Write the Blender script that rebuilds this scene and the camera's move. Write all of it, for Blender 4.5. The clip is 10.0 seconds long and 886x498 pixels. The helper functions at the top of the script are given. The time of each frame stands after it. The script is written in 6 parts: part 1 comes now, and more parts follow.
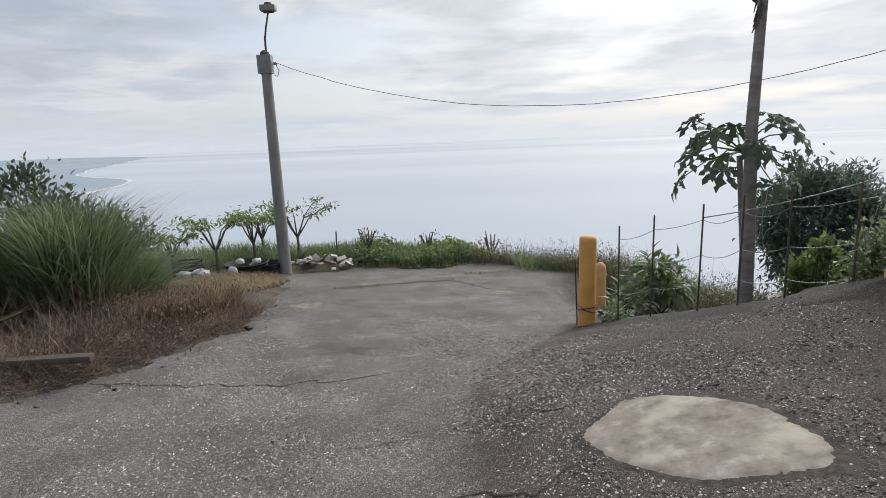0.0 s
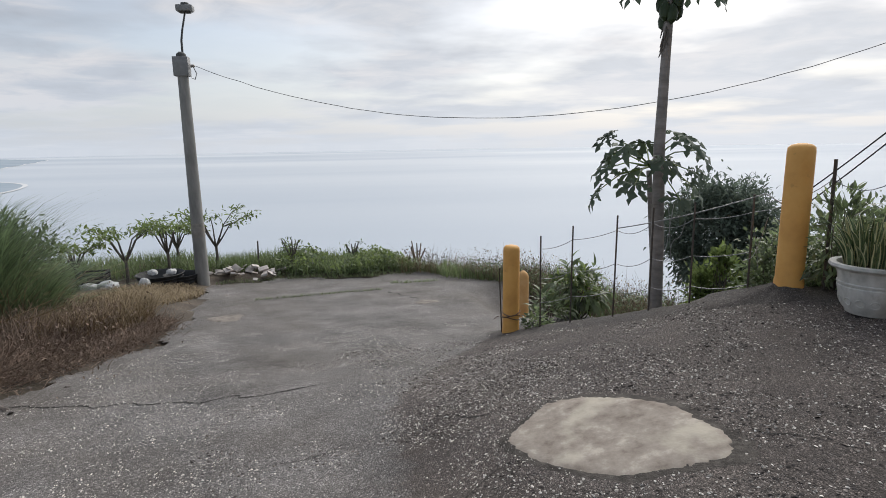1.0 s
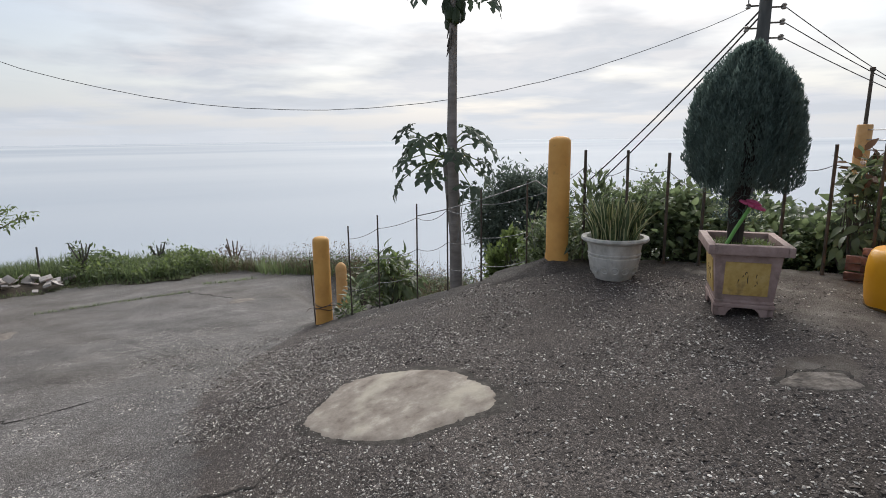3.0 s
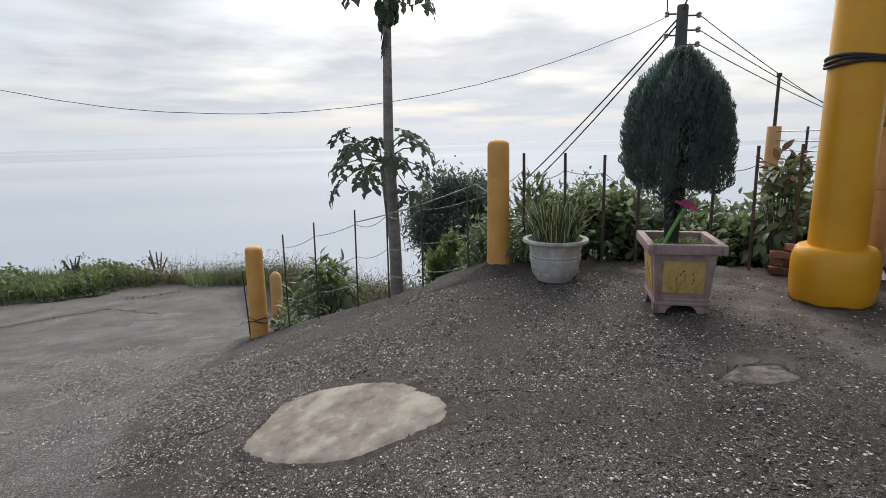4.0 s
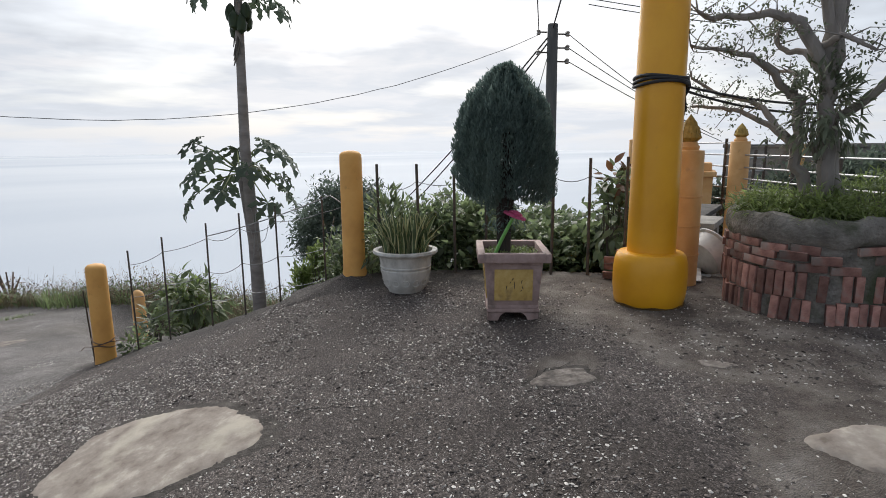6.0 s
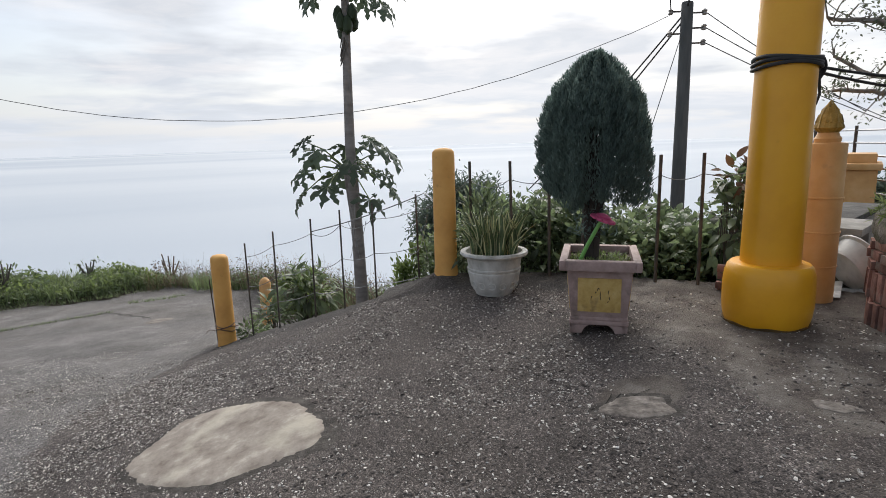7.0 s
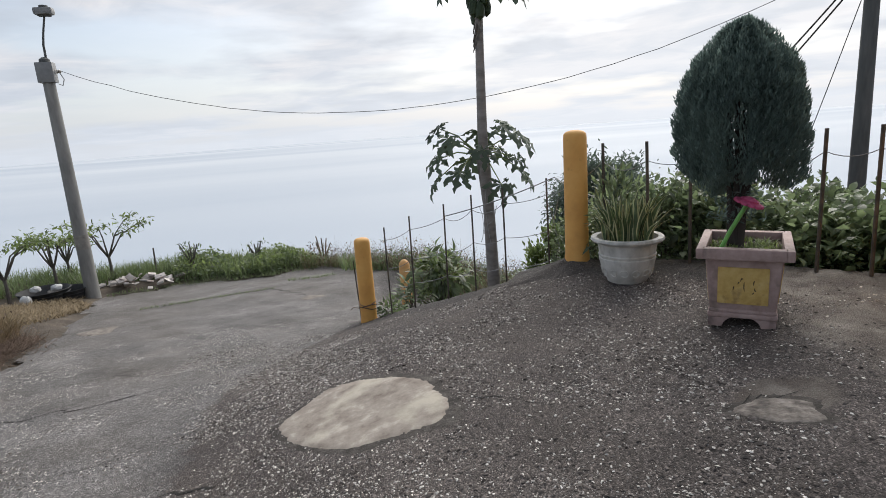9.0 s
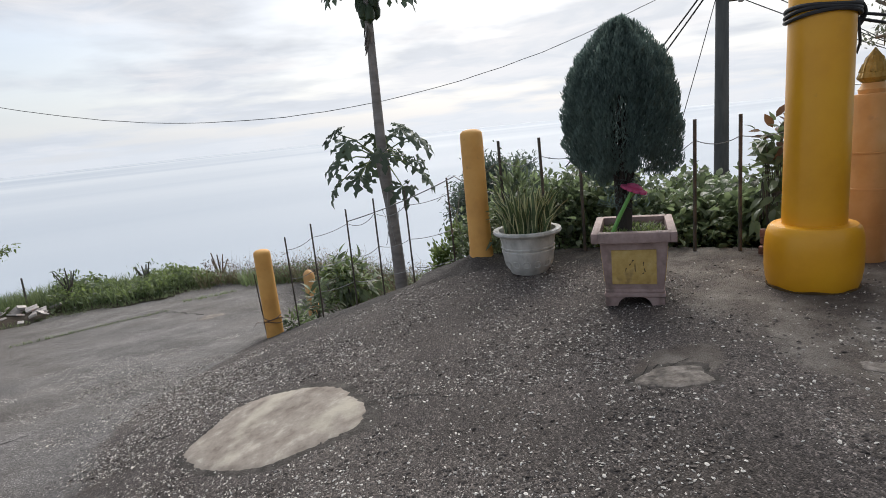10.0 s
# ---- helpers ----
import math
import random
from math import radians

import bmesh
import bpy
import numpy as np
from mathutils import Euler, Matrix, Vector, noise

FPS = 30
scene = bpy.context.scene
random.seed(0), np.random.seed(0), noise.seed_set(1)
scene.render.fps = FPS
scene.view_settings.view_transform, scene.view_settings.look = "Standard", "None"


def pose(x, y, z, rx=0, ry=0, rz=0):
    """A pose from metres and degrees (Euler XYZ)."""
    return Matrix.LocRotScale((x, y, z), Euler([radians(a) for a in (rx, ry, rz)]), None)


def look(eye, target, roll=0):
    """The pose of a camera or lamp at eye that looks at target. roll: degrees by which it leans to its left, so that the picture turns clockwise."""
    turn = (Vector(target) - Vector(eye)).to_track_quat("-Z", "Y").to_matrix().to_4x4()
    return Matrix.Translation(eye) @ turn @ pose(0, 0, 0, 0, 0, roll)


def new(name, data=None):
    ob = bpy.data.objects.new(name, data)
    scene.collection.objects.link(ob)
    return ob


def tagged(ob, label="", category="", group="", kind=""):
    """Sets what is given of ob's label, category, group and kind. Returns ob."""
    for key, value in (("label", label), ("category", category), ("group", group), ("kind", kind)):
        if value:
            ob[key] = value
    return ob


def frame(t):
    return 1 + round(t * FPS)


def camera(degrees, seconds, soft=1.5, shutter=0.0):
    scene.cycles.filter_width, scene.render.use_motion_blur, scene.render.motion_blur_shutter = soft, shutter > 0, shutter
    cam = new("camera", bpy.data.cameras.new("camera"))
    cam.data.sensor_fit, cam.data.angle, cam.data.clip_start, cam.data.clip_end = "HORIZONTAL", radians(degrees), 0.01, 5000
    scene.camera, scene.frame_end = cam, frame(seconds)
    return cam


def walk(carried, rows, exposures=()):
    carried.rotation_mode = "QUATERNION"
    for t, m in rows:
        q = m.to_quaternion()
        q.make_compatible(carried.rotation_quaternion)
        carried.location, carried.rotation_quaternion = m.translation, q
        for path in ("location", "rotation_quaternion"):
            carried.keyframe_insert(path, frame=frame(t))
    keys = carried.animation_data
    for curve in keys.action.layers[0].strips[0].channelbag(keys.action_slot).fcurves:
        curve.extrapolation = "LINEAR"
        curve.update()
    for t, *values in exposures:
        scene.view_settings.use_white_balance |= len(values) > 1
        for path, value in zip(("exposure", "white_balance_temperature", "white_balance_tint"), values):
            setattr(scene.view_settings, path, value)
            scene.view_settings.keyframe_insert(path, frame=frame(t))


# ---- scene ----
cam = camera(76.4, 10.0, 0.9)
PATH = [
    (0, (-0.349, 0.871, 1.678), (-0.341, 2.833, 1.286), -2.3),
    (0.5, (-0.364, 0.847, 1.693), (-0.226, 2.805, 1.309), -1.6),
    (1, (-0.367, 0.826, 1.696), (-0.095, 2.773, 1.328), -1.0),
    (1.5, (-0.372, 0.79, 1.691), (0.052, 2.709, 1.318), -0.2),
    (2, (-0.292, 0.688, 1.692), (0.304, 2.557, 1.303), 0.5),
    (2.5, (-0.163, 0.578, 1.671), (0.566, 2.398, 1.279), 0.2),
    (3.8, (-0.133, 0.686, 1.69), (0.86, 2.376, 1.293), -1.2),
    (4, (-0.138, 0.713, 1.683), (0.899, 2.378, 1.293), -1.0),
    (4.5, (-0.139, 0.728, 1.683), (1.044, 2.295, 1.3), -0.5),
    (5, (-0.105, 0.733, 1.668), (1.199, 2.203, 1.298), -0.2),
    (5.2, (-0.028, 0.712, 1.669), (1.312, 2.149, 1.298), -0.3),
    (6.3, (0.445, 0.405, 1.696), (1.692, 1.927, 1.337), -0.8),
    (6.5, (0.567, 0.418, 1.702), (1.741, 1.995, 1.333), -1.3),
    (7, (0.681, 0.406, 1.726), (1.609, 2.136, 1.344), -1.6),
    (7.5, (0.71, 0.338, 1.742), (1.422, 2.163, 1.342), -2.1),
    (8, (0.723, 0.295, 1.751), (1.269, 2.174, 1.341), -2.9),
    (8.5, (0.73, 0.328, 1.737), (1.199, 2.228, 1.328), -3.4),
    (9, (0.749, 0.344, 1.749), (1.216, 2.243, 1.33), -4.1),
    (9.5, (0.747, 0.349, 1.739), (1.334, 2.214, 1.317), -4.8),
    (10, (0.737, 0.35, 1.707), (1.523, 2.139, 1.281), -5.9),
]
walk(cam, [(t, look(eye, target, roll)) for t, eye, target, roll in PATH], [(0.0, 0.14), (1.5, 0.05), (3.0, 0.05), (5.0, 0.13), (6.5, 0.22), (10.0, 0.22)])

# ---- light ----
SUN_AZ, SUN_EL = radians(36), radians(38)
world = bpy.data.worlds.new("sky")
scene.world = world
world.use_nodes = True
wn, wl = world.node_tree.nodes, world.node_tree.links
wn.clear()


def wnode(kind, **vals):
    n = wn.new(kind)
    for k, v in vals.items():
        n.inputs[k].default_value = v
    return n


sky = wn.new("ShaderNodeTexSky")
sky.sky_type, sky.sun_disc = "NISHITA", False
sky.sun_elevation, sky.sun_rotation = SUN_EL, SUN_AZ
sky.dust_density, sky.altitude = 3.0, 300
sky_gain = wn.new("ShaderNodeVectorMath")
sky_gain.operation = "SCALE"
sky_gain.inputs["Scale"].default_value = 0.13
wl.new(sky.outputs[0], sky_gain.inputs[0])
geo = wn.new("ShaderNodeTexCoord")
sep = wn.new("ShaderNodeSeparateXYZ")
wl.new(geo.outputs["Generated"], sep.inputs[0])


def wmath(op, a, b=None, clamp=False):
    n = wn.new("ShaderNodeMath")
    n.operation, n.use_clamp = op, clamp
    for i, v in enumerate((a, b)):
        if v is None:
            continue
        if isinstance(v, (int, float)):
            n.inputs[i].default_value = v
        else:
            wl.new(v, n.inputs[i])
    return n.outputs[0]


def wramp(value, stops):
    n = wn.new("ShaderNodeValToRGB")
    while len(n.color_ramp.elements) < len(stops):
        n.color_ramp.elements.new(0.5)
    for e, (p, c) in zip(n.color_ramp.elements, stops):
        e.position, e.color = p, (*c, 1)
    wl.new(value, n.inputs[0])
    return n.outputs[0]


# cloud deck: the view direction laid onto a flat layer high above
up = wmath("MAXIMUM", sep.outputs[2], 0.0)
den = wmath("ADD", up, 0.10)
cx, cy = wmath("DIVIDE", sep.outputs[0], den), wmath("DIVIDE", sep.outputs[1], den)
comb = wn.new("ShaderNodeCombineXYZ")
wl.new(cx, comb.inputs[0]), wl.new(cy, comb.inputs[1])
big = wnode("ShaderNodeTexNoise", Scale=0.62, Detail=5, Roughness=0.5, Distortion=0.5)
fine = wnode("ShaderNodeTexNoise", Scale=2.1, Detail=7, Roughness=0.58, Distortion=0.6)
wl.new(comb.outputs[0], big.inputs["Vector"]), wl.new(comb.outputs[0], fine.inputs["Vector"])
tone = wmath("ADD", wmath("MULTIPLY", big.outputs[0], 0.65), wmath("MULTIPLY", fine.outputs[0], 0.35))
CLOUD_DARK, CLOUD_MID, CLOUD_LIGHT = (0.285, 0.32, 0.38), (0.40, 0.445, 0.52), (0.69, 0.665, 0.67)
cloud = wramp(tone, [(0.40, CLOUD_DARK), (0.49, CLOUD_MID), (0.59, CLOUD_LIGHT)])
# a few blue gaps high up
gap_noise = wnode("ShaderNodeTexNoise", Scale=0.55, Detail=5, Roughness=0.5)
shift = wn.new("ShaderNodeVectorMath")
shift.operation = "ADD"
shift.inputs[1].default_value = (7.3, 2.1, 0)
wl.new(comb.outputs[0], shift.inputs[0]), wl.new(shift.outputs[0], gap_noise.inputs["Vector"])
gap = wramp(gap_noise.outputs[0], [(0.45, (0, 0, 0)), (0.60, (0.85, 0.85, 0.85))])
# haze towards the horizon
haze = wramp(wmath("POWER", wmath("SUBTRACT", 1.0, up, True), 5.5), [(0.0, (0, 0, 0)), (1.0, (0.9, 0.9, 0.9))])
# the veiled sun brightens the cloud round it
dot = wn.new("ShaderNodeVectorMath")
dot.operation = "DOT_PRODUCT"
dot.inputs[1].default_value = (math.sin(SUN_AZ) * math.cos(SUN_EL), math.cos(SUN_AZ) * math.cos(SUN_EL), math.sin(SUN_EL))
wl.new(geo.outputs["Generated"], dot.inputs[0])
glow = wmath("POWER", wmath("MAXIMUM", dot.outputs["Value"], 0.0), 3.6)


def wmix(fac, a, b, mode="MIX"):
    n = wn.new("ShaderNodeMix")
    n.data_type, n.blend_type = "RGBA", mode
    for i, v in ((0, fac), (6, a), (7, b)):
        if isinstance(v, (int, float)):
            n.inputs[i].default_value = v
        elif isinstance(v, tuple):
            n.inputs[i].default_value = (*v, 1)
        else:
            wl.new(v, n.inputs[i])
    return n.outputs[2]


deck = wmix(gap, cloud, sky_gain.outputs[0])
deck = wmix(haze, deck, (0.625, 0.672, 0.745))
deck = wmix(wmath("MULTIPLY", glow, 0.56), deck, (1.12, 1.105, 1.10))
bg = wn.new("ShaderNodeBackground")
bg.inputs["Strength"].default_value = 0.99
wl.new(deck, bg.inputs[0])
wout = wn.new("ShaderNodeOutputWorld")
wl.new(bg.outputs[0], wout.inputs[0])

sun = new("sun", bpy.data.lights.new("sun", "SUN"))
sun.data.energy, sun.data.angle, sun.data.color = 2.75, radians(55), (1.0, 0.965, 0.92)
sun_dir = Vector((math.sin(SUN_AZ) * math.cos(SUN_EL), math.cos(SUN_AZ) * math.cos(SUN_EL), math.sin(SUN_EL)))
sun.matrix_world = look(sun_dir * 60, (0, 0, 0))

# ---- materials ----


def material(name, stops, scale=4.0, rough=0.85, bump=0.2, bump_scale=60.0, metal=0.0, spec=0.4, detail=8, bump_dist=0.01, stain=None, random_amount=0.0, coords="Object", stretch=None, translucent=0.0):
    """Base colour from noise at two scales, with fine relief. stops: dark to light colours."""
    m = bpy.data.materials.new(name)
    m.use_nodes = True
    n, l = m.node_tree.nodes, m.node_tree.links
    b = n["Principled BSDF"]
    b.inputs["Roughness"].default_value, b.inputs["Metallic"].default_value = rough, metal
    b.inputs["Specular IOR Level"].default_value = spec
    tc = n.new("ShaderNodeTexCoord")
    src = tc.outputs[coords]
    if stretch:
        mp = n.new("ShaderNodeMapping")
        mp.inputs["Scale"].default_value = stretch
        l.new(src, mp.inputs[0])
        src = mp.outputs[0]
    a = n.new("ShaderNodeTexNoise")
    a.inputs["Scale"].default_value, a.inputs["Detail"].default_value, a.inputs["Roughness"].default_value = scale, detail, 0.62
    l.new(src, a.inputs["Vector"])
    r = n.new("ShaderNodeValToRGB")
    while len(r.color_ramp.elements) < len(stops):
        r.color_ramp.elements.new(0.5)
    for i, (e, c) in enumerate(zip(r.color_ramp.elements, stops)):
        e.position, e.color = 0.3 + 0.4 * i / max(1, len(stops) - 1), (*c, 1)
    l.new(a.outputs[0], r.inputs[0])
    col = r.outputs[0]
    if stain:
        s = n.new("ShaderNodeTexNoise")
        s.inputs["Scale"].default_value, s.inputs["Detail"].default_value = stain[1], 6
        l.new(src, s.inputs["Vector"])
        sr = n.new("ShaderNodeValToRGB")
        sr.color_ramp.elements[0].position, sr.color_ramp.elements[1].position = stain[2], stain[2] + 0.14
        l.new(s.outputs[0], sr.inputs[0])
        mx = n.new("ShaderNodeMix")
        mx.data_type = "RGBA"
        l.new(sr.outputs[0], mx.inputs[0]), l.new(col, mx.inputs[6])
        mx.inputs[7].default_value = (*stain[0], 1)
        col = mx.outputs[2]
    if random_amount:
        g = n.new("ShaderNodeNewGeometry")
        oi = n.new("ShaderNodeObjectInfo")
        ad = n.new("ShaderNodeMath")
        ad.operation = "ADD"
        l.new(g.outputs["Random Per Island"], ad.inputs[0]), l.new(oi.outputs["Random"], ad.inputs[1])
        fr = n.new("ShaderNodeMath")
        fr.operation = "FRACT"
        l.new(ad.outputs[0], fr.inputs[0])
        mr = n.new("ShaderNodeMapRange")
        mr.inputs[3].default_value, mr.inputs[4].default_value = 1 - random_amount, 1 + random_amount
        l.new(fr.outputs[0], mr.inputs[0])
        hs = n.new("ShaderNodeHueSaturation")
        l.new(mr.outputs[0], hs.inputs["Value"]), l.new(col, hs.inputs["Color"])
        col = hs.outputs[0]
    l.new(col, b.inputs["Base Color"])
    if bump:
        t = n.new("ShaderNodeTexNoise")
        t.inputs["Scale"].default_value, t.inputs["Detail"].default_value = bump_scale, 6
        l.new(src, t.inputs["Vector"])
        bp = n.new("ShaderNodeBump")
        bp.inputs["Strength"].default_value, bp.inputs["Distance"].default_value = bump, bump_dist
        l.new(t.outputs[0], bp.inputs["Height"]), l.new(bp.outputs[0], b.inputs["Normal"])
    if translucent:
        tr = n.new("ShaderNodeBsdfTranslucent")
        l.new(col, tr.inputs["Color"])
        ms = n.new("ShaderNodeMixShader")
        ms.inputs[0].default_value = translucent
        out = n["Material Output"]
        l.new(b.outputs[0], ms.inputs[1]), l.new(tr.outputs[0], ms.inputs[2]), l.new(ms.outputs[0], out.inputs[0])
    return m


YELLOW_POST = material("yellow_paint", [(0.62, 0.31, 0.08), (0.72, 0.375, 0.10), (0.78, 0.44, 0.13)], 3, 0.6, 0.15, 90, stain=((0.30, 0.17, 0.06), 7, 0.66))
YELLOW_COLUMN = material("glossy_yellow_paint", [(0.71, 0.325, 0.012), (0.79, 0.375, 0.015), (0.83, 0.42, 0.02)], 2, 0.38, 0.12, 45, spec=0.5, stain=((0.40, 0.19, 0.02), 5, 0.7))
ORANGE_POST = material("faded_orange_paint", [(0.58, 0.31, 0.11), (0.66, 0.37, 0.14), (0.72, 0.44, 0.20)], 4, 0.6, 0.15, 70, stain=((0.34, 0.2, 0.09), 6, 0.66))
CONCRETE = material("weathered_concrete", [(0.18, 0.17, 0.155), (0.27, 0.255, 0.23), (0.36, 0.34, 0.30)], 6, 0.9, 0.4, 70)
DARK_CONCRETE = material("grimy_concrete", [(0.035, 0.032, 0.029), (0.068, 0.063, 0.057), (0.12, 0.112, 0.10)], 7, 0.92, 0.4, 60)
POLE_GREY = material("pole_concrete", [(0.17, 0.168, 0.16), (0.25, 0.245, 0.23), (0.33, 0.32, 0.30)], 5, 0.85, 0.2, 50, stretch=(1, 1, 0.25))
DARK_POLE = material("dark_pole", [(0.06, 0.063, 0.062), (0.09, 0.093, 0.09), (0.13, 0.13, 0.124)], 5, 0.85, 0.2, 50, stretch=(1, 1, 0.2))
STEEL = material("rusty_steel", [(0.05, 0.045, 0.04), (0.10, 0.085, 0.07), (0.16, 0.12, 0.09)], 12, 0.7, 0.2, 120, metal=0.3)
BARE_STEEL = material("dull_steel_tube", [(0.30, 0.30, 0.30), (0.42, 0.42, 0.42)], 8, 0.4, 0.1, 90, metal=0.8)
WIRE = material("galvanised_wire", [(0.22, 0.22, 0.22), (0.36, 0.36, 0.35)], 20, 0.5, 0, metal=0.5)
CABLE = material("black_cable", [(0.02, 0.02, 0.022), (0.04, 0.04, 0.042)], 15, 0.6, 0.1, 90)
BOX_GREY = material("grey_metal_box", [(0.20, 0.20, 0.20), (0.28, 0.28, 0.275)], 6, 0.55, 0.1, 60)
WHITE_POT = material("chalky_white_plastic", [(0.36, 0.355, 0.325), (0.52, 0.51, 0.475), (0.64, 0.63, 0.59)], 11, 0.6, 0.3, 60, detail=12, stain=((0.28, 0.262, 0.225), 7, 0.58), stretch=(1, 1, 0.6))
PINK_POT = material("dusty_mauve_ceramic", [(0.25, 0.175, 0.158), (0.35, 0.25, 0.225), (0.43, 0.32, 0.29)], 12, 0.7, 0.3, 60, detail=12, stain=((0.19, 0.142, 0.122), 8, 0.58))
PANEL_YELLOW = material("ochre_glaze", [(0.44, 0.29, 0.085), (0.54, 0.37, 0.12), (0.61, 0.45, 0.18)], 16, 0.6, 0.2, 60, detail=12, stain=((0.23, 0.145, 0.06), 9, 0.57))
SOIL = material("soil", [(0.03, 0.025, 0.02), (0.07, 0.055, 0.04), (0.12, 0.10, 0.07)], 20, 0.95, 0.8, 60, bump_dist=0.03)

# ---- building helpers ----
rng = np.random.default_rng(7)


def mesh_of(name, bm, mat, smooth=True):
    me = bpy.data.meshes.new(name)
    bm.to_mesh(me)
    bm.free()
    me.materials.append(mat)
    if smooth:
        me.shade_smooth()
        me.set_sharp_from_angle(angle=radians(40))
    return me


def part(name, bm, mat, parent=None, label="", at=None, smooth=True):
    ob = new(name, bm if isinstance(bm, bpy.types.Mesh) else mesh_of(name, bm, mat, smooth))
    if parent:
        ob.parent = parent
    if at is not None:
        ob.matrix_basis = at
    if label:
        ob["label"] = label
    if name in ("foliage", "inner_foliage", "stem", "twig_growth", "weeds", "weed_growth", "petals"):
        ob["kind"] = "stuff"
    return ob


def thing(name, at, label, category, group="", kind=""):
    ob = new(name)
    ob.empty_display_size = 0.1
    ob.matrix_basis = at
    return tagged(ob, label, category, group, kind)


def lathe(profile, segs=28, cap=True):
    bm = bmesh.new()
    rings = []
    for r, z in profile:
        rings.append([bm.verts.new((r * math.cos(2 * math.pi * i / segs), r * math.sin(2 * math.pi * i / segs), z)) for i in range(segs)])
    for a, b in zip(rings, rings[1:]):
        for i in range(segs):
            j = (i + 1) % segs
            bm.faces.new((a[i], a[j], b[j], b[i]))
    if cap:
        if profile[0][0] > 1e-4:
            bm.faces.new(rings[0][::-1])
        if profile[-1][0] > 1e-4:
            bm.faces.new(rings[-1])
    return bm


def tube(points, radii, segs=8, bm=None, cap=True):
    """A round tube along points; radii one number or one a point."""
    bm = bm or bmesh.new()
    pts = [Vector(p) for p in points]
    if isinstance(radii, (int, float)):
        radii = [radii] * len(pts)
    rings = []
    side = None
    for i, p in enumerate(pts):
        d = (pts[min(i + 1, len(pts) - 1)] - pts[max(i - 1, 0)]).normalized()
        if side is None:
            side = d.orthogonal().normalized()
        side = (side - d * side.dot(d)).normalized()
        o = d.cross(side)
        rings.append([bm.verts.new(p + radii[i] * (math.cos(2 * math.pi * k / segs) * side + math.sin(2 * math.pi * k / segs) * o)) for k in range(segs)])
    for a, b in zip(rings, rings[1:]):
        for k in range(segs):
            j = (k + 1) % segs
            bm.faces.new((a[k], a[j], b[j], b[k]))
    if cap:
        bm.faces.new(rings[0][::-1]), bm.faces.new(rings[-1])
    return bm


def box(size, centre=(0, 0, 0), bevel=0.0, bm=None, turn=None):
    own = bmesh.new()
    bmesh.ops.create_cube(own, size=1.0)
    for v in own.verts:
        v.co = Vector((v.co.x * size[0], v.co.y * size[1], v.co.z * size[2]))
    if bevel:
        bmesh.ops.bevel(own, geom=own.edges[:], offset=bevel, segments=2, affect="EDGES", profile=0.6)
    m = Matrix.Translation(centre) @ (turn if turn is not None else Matrix())
    bmesh.ops.transform(own, matrix=m, verts=own.verts)
    if bm is None:
        return own
    me = bpy.data.meshes.new("tmp")
    own.to_mesh(me)
    own.free()
    bm.from_mesh(me)
    bpy.data.meshes.remove(me)
    return bm


def sag(a, b, drop, n=14):
    a, b = Vector(a), Vector(b)
    return [a.lerp(b, i / n) - Vector((0, 0, drop * 4 * (i / n) * (1 - i / n))) for i in range(n + 1)]


def scatter(verts, faces, poses, scales=None):
    """One mesh of many copies: template verts and faces, 3x3 turns with places."""
    verts = np.asarray(verts, float)
    turns, places = poses
    n = len(places)
    pts = np.einsum("nij,vj->nvi", turns, verts)
    if scales is not None:
        pts *= np.asarray(scales, float).reshape(n, 1, -1)
    pts += places[:, None, :]
    k = len(verts)
    allfaces = [[i * k + v for v in f] for i in range(n) for f in faces]
    me = bpy.data.meshes.new("scatter")
    me.from_pydata(pts.reshape(-1, 3).tolist(), [], allfaces)
    return me


def turns_from(dirs, ups):
    """Turns whose y runs along dirs and whose z lies near ups."""
    d = dirs / np.linalg.norm(dirs, axis=1, keepdims=True)
    x = np.cross(d, ups)
    x /= np.linalg.norm(x, axis=1, keepdims=True) + 1e-9
    z = np.cross(x, d)
    return np.stack([x, d, z], -1)


def leaf_shape(length, width, fold=0.15, droop=0.2, n=3):
    """An oval leaf along +y, folded at its midrib."""
    verts, faces = [(0, 0, 0)], []
    rows = []
    for i in range(1, n + 1):
        t = i / (n + 1)
        w = width / 2 * math.sin(math.pi * t ** 0.8)
        z = -droop * length * t * t
        rows.append((len(verts), len(verts) + 1, len(verts) + 2))
        verts += [(-w, t * length, z + fold * w), (0, t * length, z), (w, t * length, z + fold * w)]
    tip = len(verts)
    verts.append((0, length, -droop * length))
    a = rows[0]
    faces += [(0, a[1], a[0]), (0, a[2], a[1])]
    for a, b in zip(rows, rows[1:]):
        faces += [(a[0], a[1], b[1], b[0]), (a[1], a[2], b[2], b[1])]
    a = rows[-1]
    faces += [(a[0], a[1], tip), (a[1], a[2], tip)]
    return verts, faces


def random_dirs(n, up_bias=0.0, flat=1.0):
    d = rng.normal(size=(n, 3))
    d[:, 2] = d[:, 2] * flat + up_bias
    return d / np.linalg.norm(d, axis=1, keepdims=True)


def leaves(places, outward, shape, size=(0.7, 1.2), wild=0.5):
    n = len(places)
    d = outward + rng.normal(size=(n, 3)) * wild
    ups = np.tile((0.0, 0.0, 1.0), (n, 1)) + rng.normal(size=(n, 3)) * 0.4
    return scatter(*shape, (turns_from(d, ups), places), rng.uniform(*size, n))


# ---- ground ----
def fence_uv(x, y):
    return (x - 1.45) * 0.591 - (y - 7.6) * 0.807, -(x - 1.45) * 0.807 - (y - 7.6) * 0.591


